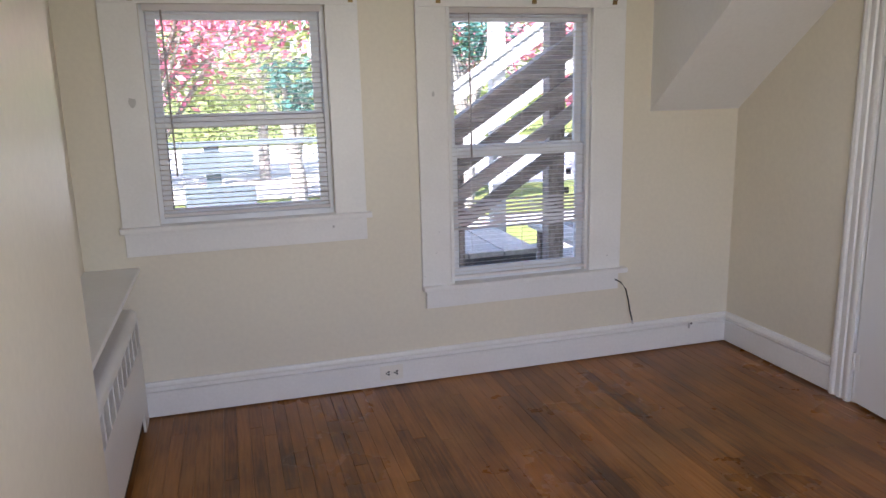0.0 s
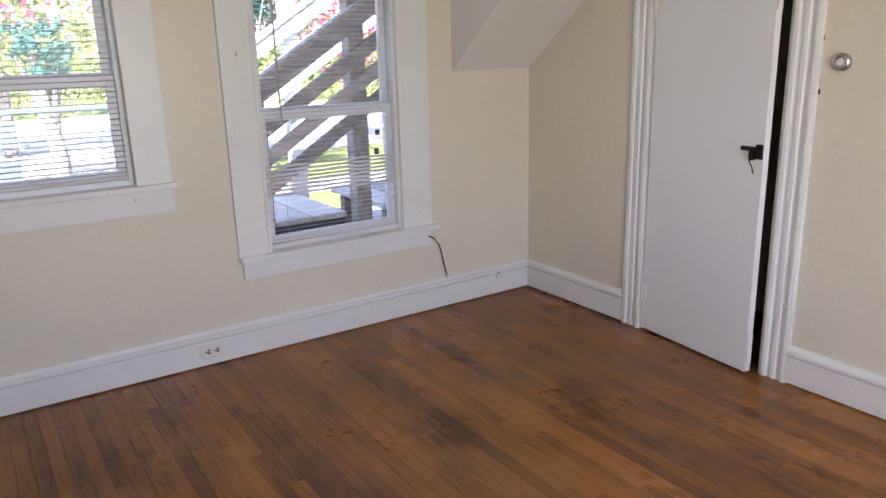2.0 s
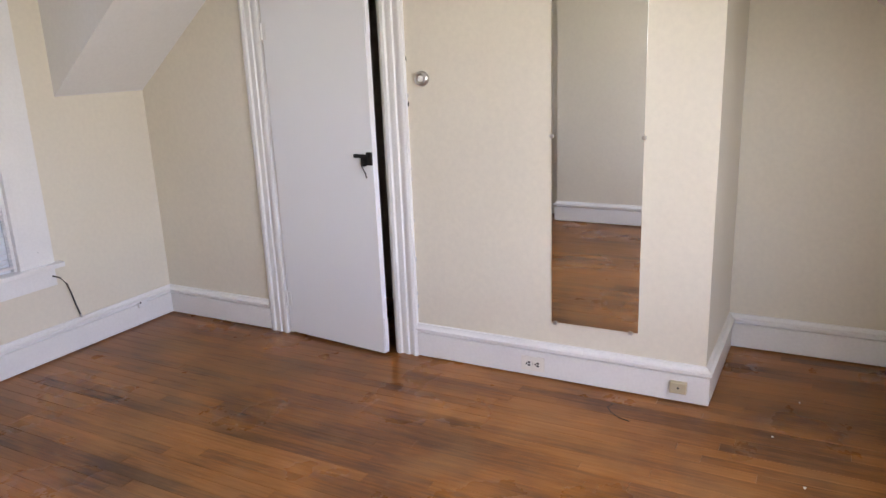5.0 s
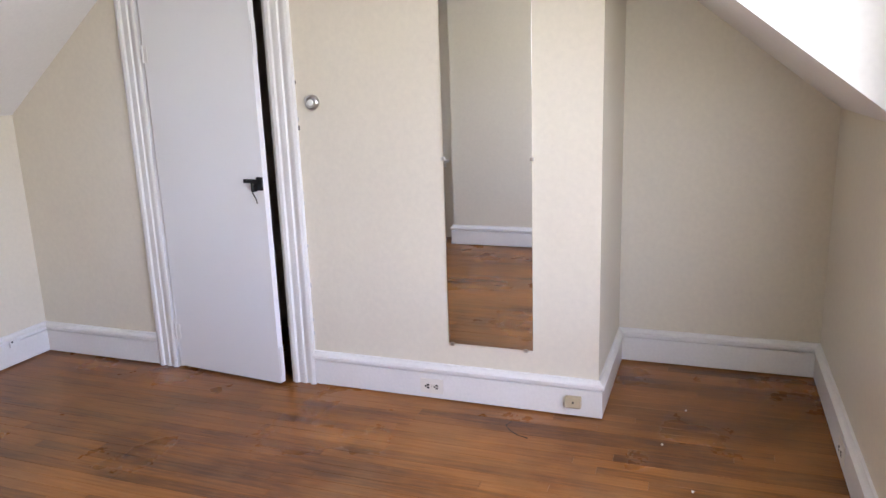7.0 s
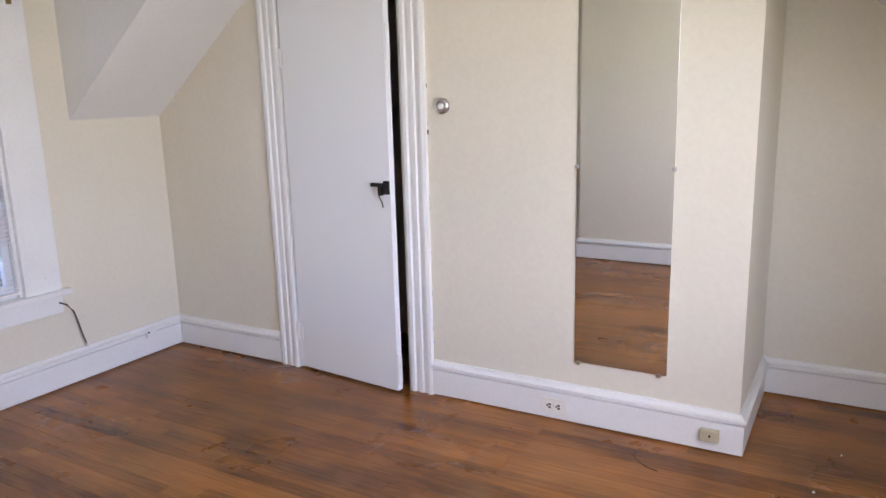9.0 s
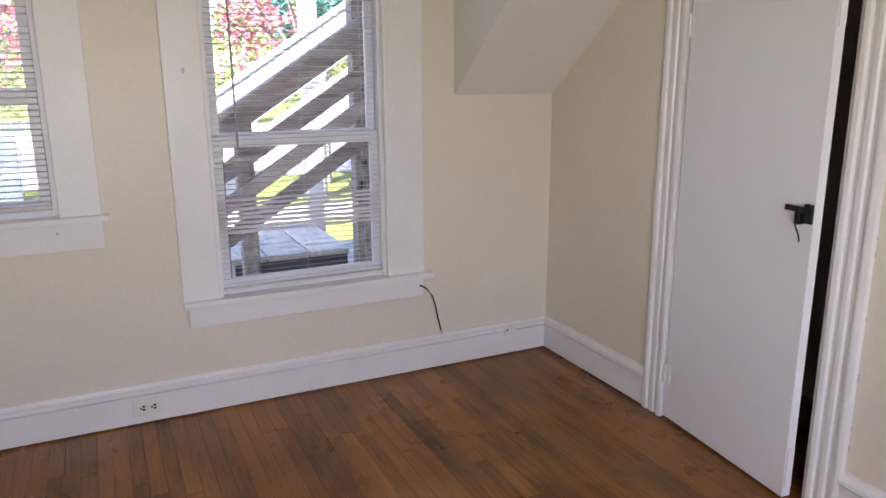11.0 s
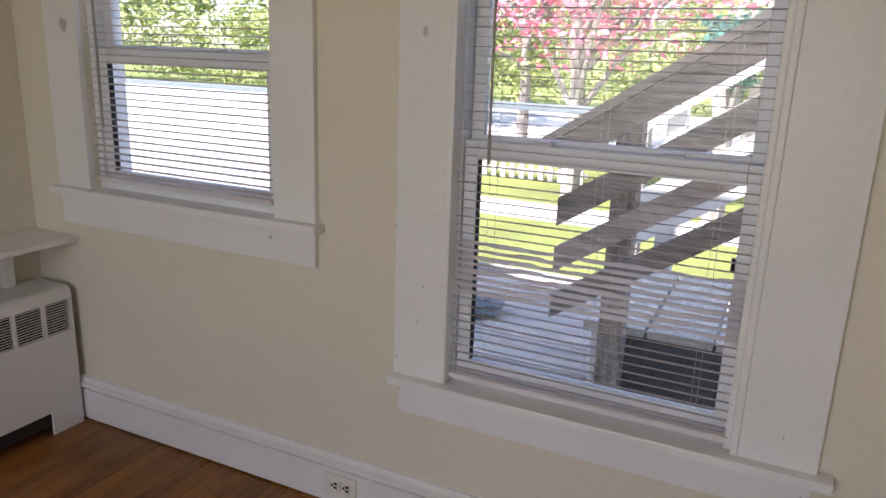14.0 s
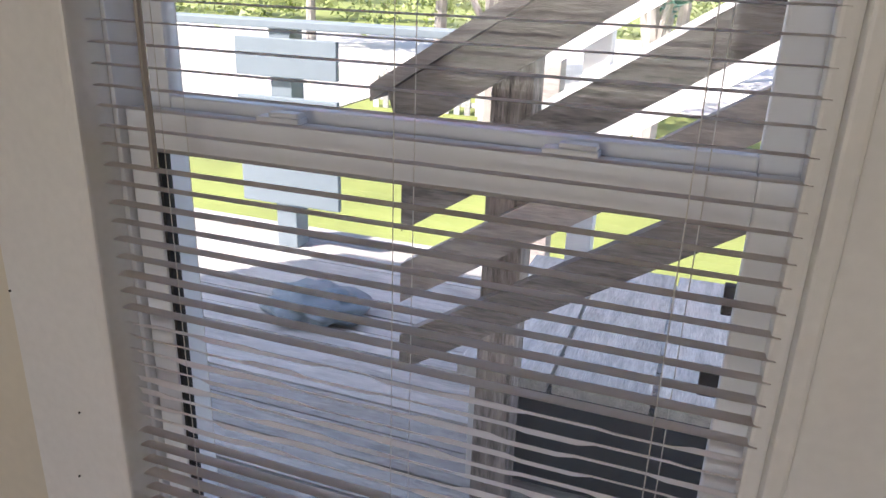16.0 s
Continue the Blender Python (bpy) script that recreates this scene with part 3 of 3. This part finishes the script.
for y, z in ((0.79, 0.287), (1.14, 0.287), (0.757, 1.15), (1.157, 1.15)):
    bm = bmesh.new()
    box(bm, XR - 0.013, XR - 0.0, y - 0.009, y + 0.009, z - 0.008, z + 0.008, 0.003)
    part("clip", bm, STEEL, mi, "small metal mirror clip")

kn = thing("coat_hook", XR, 1.792, 1.407, "round brushed nickel coat knob fixed to the wall by the closet", "coat hook")
RX = Matrix.Translation((XR, 1.792, 1.407)) @ Matrix.Rotation(radians(-90), 4, "Y")
bm = bmesh.new()
lathe(bm, [(0.033, 0.0), (0.034, 0.003), (0.030, 0.008), (0.028, 0.0085)], RX, 28)
smooth(part("rose", bm, STEEL, kn))
bm = bmesh.new()
lathe(bm, [(0.030, 0.005), (0.035, 0.010), (0.0365, 0.016), (0.034, 0.022), (0.027, 0.027), (0.022, 0.028), (0.020, 0.025)], RX, 32)
smooth(part("knob_ball", bm, STEEL, kn))
bm = bmesh.new()
lathe(bm, [(0.014, 0.024), (0.014, 0.029), (0.011, 0.031), (0.003, 0.032)], RX, 24)
part("button", bm, WHITEP, kn, "pale centre button")


def outlet(m, label, group="outlets"):
    """Duplex outlet lying on its side; local x along the wall, y out of it."""
    t = thing("wall_outlet", *m.translation, label, "outlet", group)
    bm = bmesh.new()
    box(bm, -0.058, 0.058, 0.0, 0.006, -0.036, 0.036, 0.002, m)
    part("cover_plate", bm, IVORY, t)
    for s in (-1, 1):
        bm = bmesh.new()
        box(bm, s * 0.02 - 0.015, s * 0.02 + 0.015, 0.006, 0.009, -0.015, 0.015, 0.003, m)
        face = part("receptacle", bm, IVORY, t)
        bm = bmesh.new()
        box(bm, s * 0.022 - 0.011, s * 0.022 + 0.001, 0.0085, 0.0098, 0.0025, 0.0115, 0, m)
        box(bm, s * 0.022 - 0.011, s * 0.022 + 0.001, 0.0085, 0.0098, -0.0115, -0.0025, 0, m)
        box(bm, s * 0.022 + 0.003, s * 0.022 + 0.011, 0.0085, 0.0098, -0.004, 0.004, 0, m)
        part("slots", bm, SLOT, face, "dark slots")
    bm = bmesh.new()
    lathe(bm, [(0.003, 0.005), (0.003, 0.0075)], m @ Matrix.Rotation(radians(-90), 4, "X"), 10)
    part("screw", bm, STEEL, t)
    return t


outlet(pose(1.059, YN - 0.0205, 0.079, 0, 0, 180), "ivory duplex outlet set sideways in the baseboard")
outlet(pose(XR - 0.0205, 1.246, 0.069, 0, 0, 90), "ivory duplex outlet set sideways in the baseboard below the mirror")
outlet(pose(2.95, YS + 0.0205, 0.075, 0, 0, 0), "ivory duplex outlet in the south baseboard")

ja = thing("phone_jack", XR - 0.02, 0.57, 0.08, "small tan plastic phone jack on the baseboard", "phone jack")
bpart("housing", TAN, ja, (XR - 0.046, XR - 0.02, 0.535, 0.607, 0.052, 0.104), 0.005)
bm = bmesh.new()
lathe(bm, [(0.005, 0.0), (0.005, 0.002)], Matrix.Translation((XR - 0.046, 0.57, 0.08)) @ Matrix.Rotation(radians(-90), 4, "Y"), 10)
part("screw", bm, SLOT, ja)
jb = thing("phone_jack", 2.875, YN - 0.02, 0.135, "small white cable plate on the baseboard near the corner", "cable plate")
bpart("housing", WHITEP, jb, (2.845, 2.905, YN - 0.036, YN - 0.02, 0.112, 0.152), 0.004)
bpart("plug", SLOT, jb, (2.85, 2.858, YN - 0.042, YN - 0.036, 0.14, 0.15), 0.001)

cb = thing("loose_cable", 2.36, YN - 0.02, 0.45, "short black coaxial cable hanging from the window apron", "cable")
bm = bmesh.new()
tube(bm, [(2.355, YN - 0.02, 0.456), (2.385, YN - 0.032, 0.440), (2.420, YN - 0.030, 0.395), (2.440, YN - 0.026, 0.33), (2.452, YN - 0.026, 0.27), (2.466, YN - 0.033, 0.205)], 0.0042, 8)
smooth(part("cable", bm, CABLE, cb))
bm = bmesh.new()
tube(bm, [(2.466, YN - 0.033, 0.207), (2.468, YN - 0.034, 0.187)], 0.006, 8)
part("connector", bm, STEEL, cb, "metal cable connector")

# flaked paint along the door casing, and bits left on the floor
for i, z in enumerate((1.50, 1.33, 1.29, 0.98, 0.93, 0.72, 0.52, 0.34, 0.27)):
    bm = bmesh.new()
    crng = random.Random(40 + i)
    h = crng.uniform(0.006, 0.014)
    box(bm, XR - 0.003, XR + 0.002, 1.876 + crng.uniform(-0.002, 0.002), 1.8805, z - h, z + h, 0.001)
    part("paint_chip", bm, DARK if i in (0, 2) else SMEAR, dr, "flaked paint edge")
st2 = thing("loose_string", 2.9, 0.78, 0, "short curled dark string lying on the wooden floor", "string")
bm = bmesh.new()
tube(bm, [(2.975, 0.825, 0.002), (2.935, 0.838, 0.002), (2.895, 0.812, 0.002), (2.862, 0.77, 0.002), (2.845, 0.72, 0.002)], 0.002, 6)
smooth(part("strand", bm, CABLE, st2))

# ---- radiator and shelf ----
RF, R0, R1Y, RT = -0.135, 2.50, 3.655, 0.56
rd = thing("radiator_cover", XL, 3.1, 0, "white enamelled steel radiator cover with slotted grille", "radiator")
bm = bmesh.new()
cut0, cut1, cz = 2.70, 3.53, 0.092
solid(bm, [(R0, 0), (cut0, 0), (cut0, cz - 0.03), (cut0 + 0.03, cz), (cut1, cz), (cut1, 0), (R1Y, 0), (R1Y, 0.39), (R0, 0.39)], "x", RF - 0.012, RF)
box(bm, RF - 0.012, RF, R0, R1Y, 0.512, RT - 0.032)
part("front_panel", bm, RADP, rd)
bm = bmesh.new()
RC = 0.032
bend = [(RF - RC + RC * math.sin(radians(a)), RT - RC + RC * math.cos(radians(a))) for a in range(0, 91, 10)]
solid(bm, [(XL + 0.03, RT)] + bend + [(RF - 0.012, RT - RC), (RF - RC, RT - 0.012), (XL + 0.03, RT - 0.012)], "y", R0, R1Y)
part("top_panel", bm, RADP, rd)
for y in (R0, R1Y - 0.012):
    bpart("side_panel", RADP, rd, (XL + 0.03, RF - 0.012, y, y + 0.012, 0, RT - 0.012), 0.001)
# near-black filler block: the shade behind grille and undercut, as colour
bpart("core", DARK, rd, (XL + 0.06, RF - 0.013, R0 + 0.02, R1Y - 0.02, 0.035, 0.52), 0.004, "near-black block for the shade inside the cover")
ng = 10
pitch = (R1Y - R0) / ng
for i in range(ng + 1):
    y = R0 + i * pitch
    bpart("grille_bar", RADP, rd, (RF - 0.012, RF, max(R0, y - 0.0065), min(R1Y, y + 0.0065), 0.39, 0.512))
for i in range(ng):
    y = R0 + i * pitch
    bm = bmesh.new()
    for k in range(12):
        z = 0.3945 + k * 0.0100
        box(bm, RF - 0.005, RF - 0.002, y + 0.006, y + pitch - 0.006, z, z + 0.0026)
    part("grille", bm, RADP, rd)
sh = thing("wall_shelf", XL, 3.0, 0.727, "white painted wooden shelf board above the radiator", "shelf")
bpart("board", TRIM, sh, (XL, -0.105, 2.37, YN, 0.727, 0.748), 0.004)
bpart("cleat", TRIM, sh, (XL, XL + 0.018, 2.40, YN - 0.003, 0.680, 0.7265), 0.002)
sb_ = thing("shelf_bracket", XL, 3.53, 0.6, "white painted wooden shelf bracket under the radiator shelf", "bracket", "shelf brackets")
bpart("upright", TRIM, sb_, (XL + 0.0185, XL + 0.05, 3.51, 3.55, 0.56, 0.7265), 0.002)
sc2 = copy_thing(sb_, pose(XL, 3.10, 0.6))
# crumbs of plaster left on the floor by the alcove
for i, (cx, cy) in enumerate(((2.62, 0.05), (2.40, -0.10), (2.95, 0.18), (2.55, -0.22), (3.30, 0.10))):
    bm = bmesh.new()
    bmesh.ops.create_icosphere(bm, subdivisions=1, radius=1)
    crng = random.Random(i)
    for v in bm.verts:
        v.co = Vector((cx + v.co.x * 0.009 * crng.uniform(0.5, 1.3), cy + v.co.y * 0.006 * crng.uniform(0.5, 1.3), max(0, 0.002 + v.co.z * 0.004)))
    tagged(part("plaster_crumb", bm, CEIL), "tiny white plaster crumb lying on the wooden floor", "debris", "plaster crumbs")

# ---- outside: deck, stair railing, yard ----
GZ, DZ = -0.6, 0.10
bm = bmesh.new()
s = 400
g = [bm.verts.new(p) for p in ((-s, -s, GZ), (s, -s, GZ), (s, 2 * s, GZ), (-s, 2 * s, GZ))]
bm.faces.new(g)
structure("ground", bm, GRASS, "sunlit green lawn behind the house", "lawn")
bm = bmesh.new()
box(bm, -30, 30, 10.7, 11.7, GZ - 0.05, GZ + 0.02)
box(bm, -30, -3.4, 6.4, 10.69, GZ - 0.05, GZ + 0.02)
box(bm, -30, -3.4, 11.71, 15.49, GZ - 0.05, GZ + 0.02)
structure("pavement", bm, CONC, "pale sunlit concrete path across the lawn", "path")
bm = bmesh.new()
box(bm, -60, 60, 15.5, 31, GZ - 0.05, GZ + 0.03)
structure("road", bm, CONC, "pale sunlit driveway beyond the lawn", "driveway")

# house outside wall under and beside the windows is the wall itself; deck boards run along it
dk = thing("deck", 0.5, 5, DZ - 0.05, "weathered grey wooden deck outside the windows", "deck", "", "structure")
drng = random.Random(11)
y = YN + 0.18
while y < 6.15:
    bpart("deck_board", DECKW, dk, (-3.0, 5.5, y, y + 0.134, DZ - 0.03, DZ + drng.uniform(-0.002, 0.002)), 0.004)
    y += 0.142
bpart("rim_board", GREYW, dk, (-3.0, 5.5, 6.15, 6.19, GZ, DZ - 0.031), 0.004)


def skew(bm, x0, x1, y0, y1, zt, h, rise, cut=0.0):
    """A board that climbs with x: top at zt where x is x0."""
    solid(bm, [(x0, zt), (x1, zt + rise * (x1 - x0)), (x1, zt + rise * (x1 - x0) - h), (x0 + cut, zt - h + rise * cut)], "y", y0, y1)


def stair_railing(yy, label, wood, post):
    r = thing("stair_railing", 1.7, yy, DZ, label, "railing", "stair railings")
    rise = 0.645
    bm = bmesh.new()
    skew(bm, 1.405, 3.9, yy - 0.058, yy + 0.03, 1.165, 0.035, rise)
    part("handrail_cap", bm, wood, r)
    bm = bmesh.new()
    skew(bm, 1.44, 3.9, yy - 0.045, yy - 0.008, 1.15, 0.115, rise, 0.03)
    part("top_board", bm, wood, r)
    for zt, h in ((0.95, 0.105), (0.765, 0.095), (0.585, 0.095)):
        bm = bmesh.new()
        skew(bm, 1.475, 3.9, yy - 0.045, yy - 0.008, zt, h, rise, 0.0)
        part("rail", bm, wood, r)
    bpart("post", post, r, (1.655, 1.745, yy - 0.006, yy + 0.084, DZ, 1.29), 0.006)
    bpart("post", post, r, (2.325, 2.435, yy - 0.006, yy + 0.10, DZ, 2.6), 0.006)
    bpart("post", post, r, (3.55, 3.65, yy - 0.006, yy + 0.09, DZ, 2.6), 0.006)
    return r


stair_railing(4.50, "weathered grey wooden stair railing with sloping rails outside the window", GREYW, POSTW)
# far railing's sunlight is painted in: white in place of weathered wood
stair_railing(5.55, "far stair railing, coloured white to look sunlit", WHITEW, WHITEW)

tb = thing("low_deck_table", 1.95, 5.05, DZ, "plank table on the deck, coloured pale for sunlight, dark panel for shade beneath", "table")
for i in range(3):
    xa = 1.56 + i * 0.25
    bpart("plank", TABW, tb, (xa + 0.006, xa + 0.244, 4.62, 5.48, 0.415, 0.45), 0.004)
for xa in (1.62, 2.16):
    for ya in (4.68, 5.36):
        bpart("leg", GREYW, tb, (xa, xa + 0.07, ya, ya + 0.07, DZ, 0.415), 0.004)
bpart("apron_board", GREYW, tb, (1.69, 2.16, 4.69, 4.72, 0.33, 0.415), 0.003)
# dark sheet that paints the shadow below the table top
bpart("front_panel", UNDERSHADE, tb, (1.60, 2.30, 4.640, 4.665, DZ + 0.02, 0.412), 0.003, "dark panel painting the shade under the table")
bpart("corner_trim", WHITEW, tb, (1.60, 1.625, 4.630, 4.6395, DZ, 0.414), 0.002, "pale corner trim")
t2 = copy_thing(tb, pose(3.0, 5.1, DZ))

# deck edge railing; its bluish shade is put into the board colour
rl = thing("deck_railing", -0.5, 6.0, DZ, "deck railing with broad boards, coloured blue-grey as if shaded", "railing")
bpart("cap", BLUEGREY, rl, (-3.0, 1.5, 5.94, 6.08, 1.14, 1.175), 0.005)
bpart("post", BLUEGREY, rl, (0.16, 0.27, 5.96, 6.07, DZ, 1.14), 0.005)
for za, zb in ((0.93, 1.10), (0.62, 0.84), (0.33, 0.52)):
    bpart("board", BLUEGREY, rl, (0.0, 0.52, 5.925, 5.955, za, zb), 0.004)
bpart("post", GREYW, rl, (-2.9, -2.8, 5.96, 6.07, DZ, 1.14), 0.005)
bpart("post", GREYW, rl, (1.42, 1.5, 5.96, 6.07, DZ, 1.14), 0.005)

# things lying on the deck
bag = thing("folded_tarp", 0.75, 5.3, DZ, "crumpled pale blue tarp lying on the deck", "tarp")
bm = bmesh.new()
bmesh.ops.create_icosphere(bm, subdivisions=4, radius=1.0)
for v in bm.verts:
    n = noise.noise(v.co * 2.3) * 0.35 + noise.noise(v.co * 6) * 0.12
    v.co = Vector((0.72 + v.co.x * 0.20 * (1 + n), 5.35 + v.co.y * 0.16 * (1 + n), max(DZ, DZ + 0.04 + v.co.z * 0.07 * (1 + n))))
smooth(part("tarp_body", bm, BLUEGREY, bag))

# window screen clip outside the tall window
sc_ = thing("screen_clip", 2.14, 3.845, 1.06, "small black plastic screen clip on the window frame", "clip", "screen clips")
bpart("clip_body", SLOT, sc_, (2.132, 2.156, 3.835, 3.85, 1.04, 1.075), 0.002)
copy_thing(sc_, pose(2.13, 3.845, 0.955))

# picket fence past the lawn
fe = thing("picket_fence", -3.0, 13.6, GZ, "weathered wooden picket fence at the lawn's edge", "fence")
for i in range(13):
    x = -3.0 + i * 0.17
    bm = bmesh.new()
    solid(bm, [(x, GZ), (x + 0.09, GZ), (x + 0.09, GZ + 0.55), (x + 0.045, GZ + 0.62), (x, GZ + 0.55)], "y", 13.6, 13.62)
    part("picket", bm, TABW, fe)
for z in (0.12, 0.42):
    bpart("stringer", DECKW, fe, (-3.05, -0.8, 13.62, 13.66, GZ + z, GZ + z + 0.07))


def leaves(bm, rng, centre, radii, n, size, hollow=0.45):
    """Scattered small leaf blades in clumps inside an uneven ball."""
    clumps = []
    for _ in range(max(8, n // 45)):
        d = Vector((rng.gauss(0, 1), rng.gauss(0, 1), rng.gauss(0, 1))).normalized()
        r = hollow + (1 - hollow) * rng.random() ** 0.6
        clumps.append(Vector(centre) + Vector((d.x * radii[0] * r, d.y * radii[1] * r, d.z * radii[2] * r)))
    spread = 0.17 * sum(radii) / 3
    for _ in range(n):
        c = rng.choice(clumps) + Vector((rng.gauss(0, spread), rng.gauss(0, spread), rng.gauss(0, spread * 0.7)))
        u = Vector((rng.gauss(0, 1), rng.gauss(0, 1), rng.gauss(0, 0.6))).normalized()
        w = u.orthogonal().normalized()
        w = (Matrix.Rotation(rng.random() * 6.28, 3, u) @ w)
        k = size * rng.uniform(0.6, 1.3)
        vs = [bm.verts.new(c + q) for q in (-u * k, w * k * 0.42, u * k, -w * k * 0.42)]
        bm.faces.new(vs)


def tree(x, y, h, crown, radii, n, size, material, label, seed):
    rng = random.Random(seed)
    t = thing("tree", x, y, GZ, label, "tree", "garden trees")
    bm = bmesh.new()
    top = Vector((x + rng.uniform(-0.3, 0.3), y, GZ + h * 0.75))
    tube(bm, [(x, y, GZ - 0.05), (x + 0.04, y, GZ + h * 0.25), (x - 0.05, y, GZ + h * 0.5), top], [0.15, 0.12, 0.09, 0.03], 9)
    for _ in range(9):
        a = rng.random() * 6.28
        f = rng.uniform(0.25, 0.6)
        base = Vector((x, y, GZ + h * f))
        tip = Vector((crown[0] + math.cos(a) * radii[0] * 0.8, crown[1] + math.sin(a) * radii[1] * 0.8, crown[2] + rng.uniform(-0.5, 0.7) * radii[2]))
        tube(bm, [base, base.lerp(tip, 0.5) + Vector((0, 0, 0.15)), tip], [0.06, 0.035, 0.01], 6)
    part("trunk", bm, BARK, t)
    bm = bmesh.new()
    leaves(bm, rng, crown, radii, n, size)
    part("crown", bm, material, t)
    return t


tree(-0.8, 12.6, 4.6, (-0.6, 12.6, 3.2), (2.5, 1.6, 1.65), 5200, 0.08, LEAFP, "ornamental tree with pink-red leaves in the yard", 1)
tree(4.9, 14.0, 4.6, (4.9, 14.0, 3.3), (2.5, 1.8, 1.8), 5200, 0.075, LEAFP, "ornamental tree with pink-red leaves beside the stair", 2)
tree(9.5, 16.5, 5.5, (9.5, 16.5, 3.4), (2.6, 2.0, 2.3), 2600, 0.12, LEAFP, "spreading pink-red leaved tree at the yard's edge", 5)
tree(-3.4, 17.5, 6.5, (-3.4, 17.5, 3.0), (2.6, 2.0, 2.4), 5500, 0.095, LEAFG, "leafy green tree at the end of the lawn", 3)
tree(1.2, 19.0, 7.0, (1.2, 19.0, 3.2), (3.2, 2.2, 2.8), 7000, 0.095, LEAFG, "leafy green tree beyond the driveway", 4)
tree(-9.0, 22.0, 8.0, (-9.0, 22.0, 3.5), (4.0, 2.5, 3.2), 3000, 0.18, LEAFG, "broad leafy green tree beyond the lawn", 6)
tree(1.35, 11.8, 3.0, (1.35, 11.8, 1.55), (0.40, 0.40, 0.55), 900, 0.06, LEAFT, "small blue-green conifer in the yard", 7)
tree(4.3, 12.3, 3.6, (4.3, 12.3, 2.5), (0.8, 0.6, 0.5), 1200, 0.06, LEAFT, "blue-green conifer beside the pink tree", 8)
# hedge and far woods
bm = bmesh.new()
rng = random.Random(21)
for i in range(16):
    leaves(bm, rng, (-34 + i * 3.6, 33 + rng.uniform(-1, 1), 1.2), (2.6, 1.4, 2.4 + rng.uniform(-0.5, 0.8)), 1700, 0.14, 0.3)
tagged(part("hedge", bm, LEAFG), "dense green hedge and woods beyond the driveway", "hedge", "", "stuff")
bm = bmesh.new()
for i in range(12):
    leaves(bm, rng, (-70 + i * 12, 52, 5), (8, 3, 6), 700, 0.6, 0.2)
tagged(part("far_woods", bm, LEAFG), "distant green woods against the sky", "woods", "", "stuff")

# ---- oak floor strips ----
PW = 0.058
prng = random.Random(5)
shapes = {}


def strip(x, ya, yb):
    n = round((yb - ya) / 0.05)
    if n not in shapes:
        bm = bmesh.new()
        L2 = n * 0.05
        box(bm, 0.0003, PW - 0.0003, 0.0004, L2 - 0.0004, -0.014, 0.0)
        top = [e for e in bm.edges if all(v.co.z > -0.001 for v in e.verts)]
        bmesh.ops.bevel(bm, geom=top, offset=0.0008, segments=1, affect="EDGES")
        me = bpy.data.meshes.new("floor_strip")
        bm.to_mesh(me)
        bm.free()
        me.materials.append(OAK)
        shapes[n] = me
    ob = new("floor_strip", shapes[n])
    ob.location = (x, ya, prng.uniform(-0.0006, 0.0004))
    ob.parent = floor


x = -1.3
while x < XA - 0.01:
    lo = YS
    hi = 1.2 if x < XL - 0.05 else YN
    first = prng.randint(4, 30)
    ya, n = lo, first
    while ya < hi - 0.03:
        yb = min(ya + n * 0.05, ya + 0.05 * max(1, math.ceil((hi - ya) / 0.05 - 0.01)))
        strip(x, ya, yb)
        ya = yb
        n = prng.randint(12, 42)
    x += PW
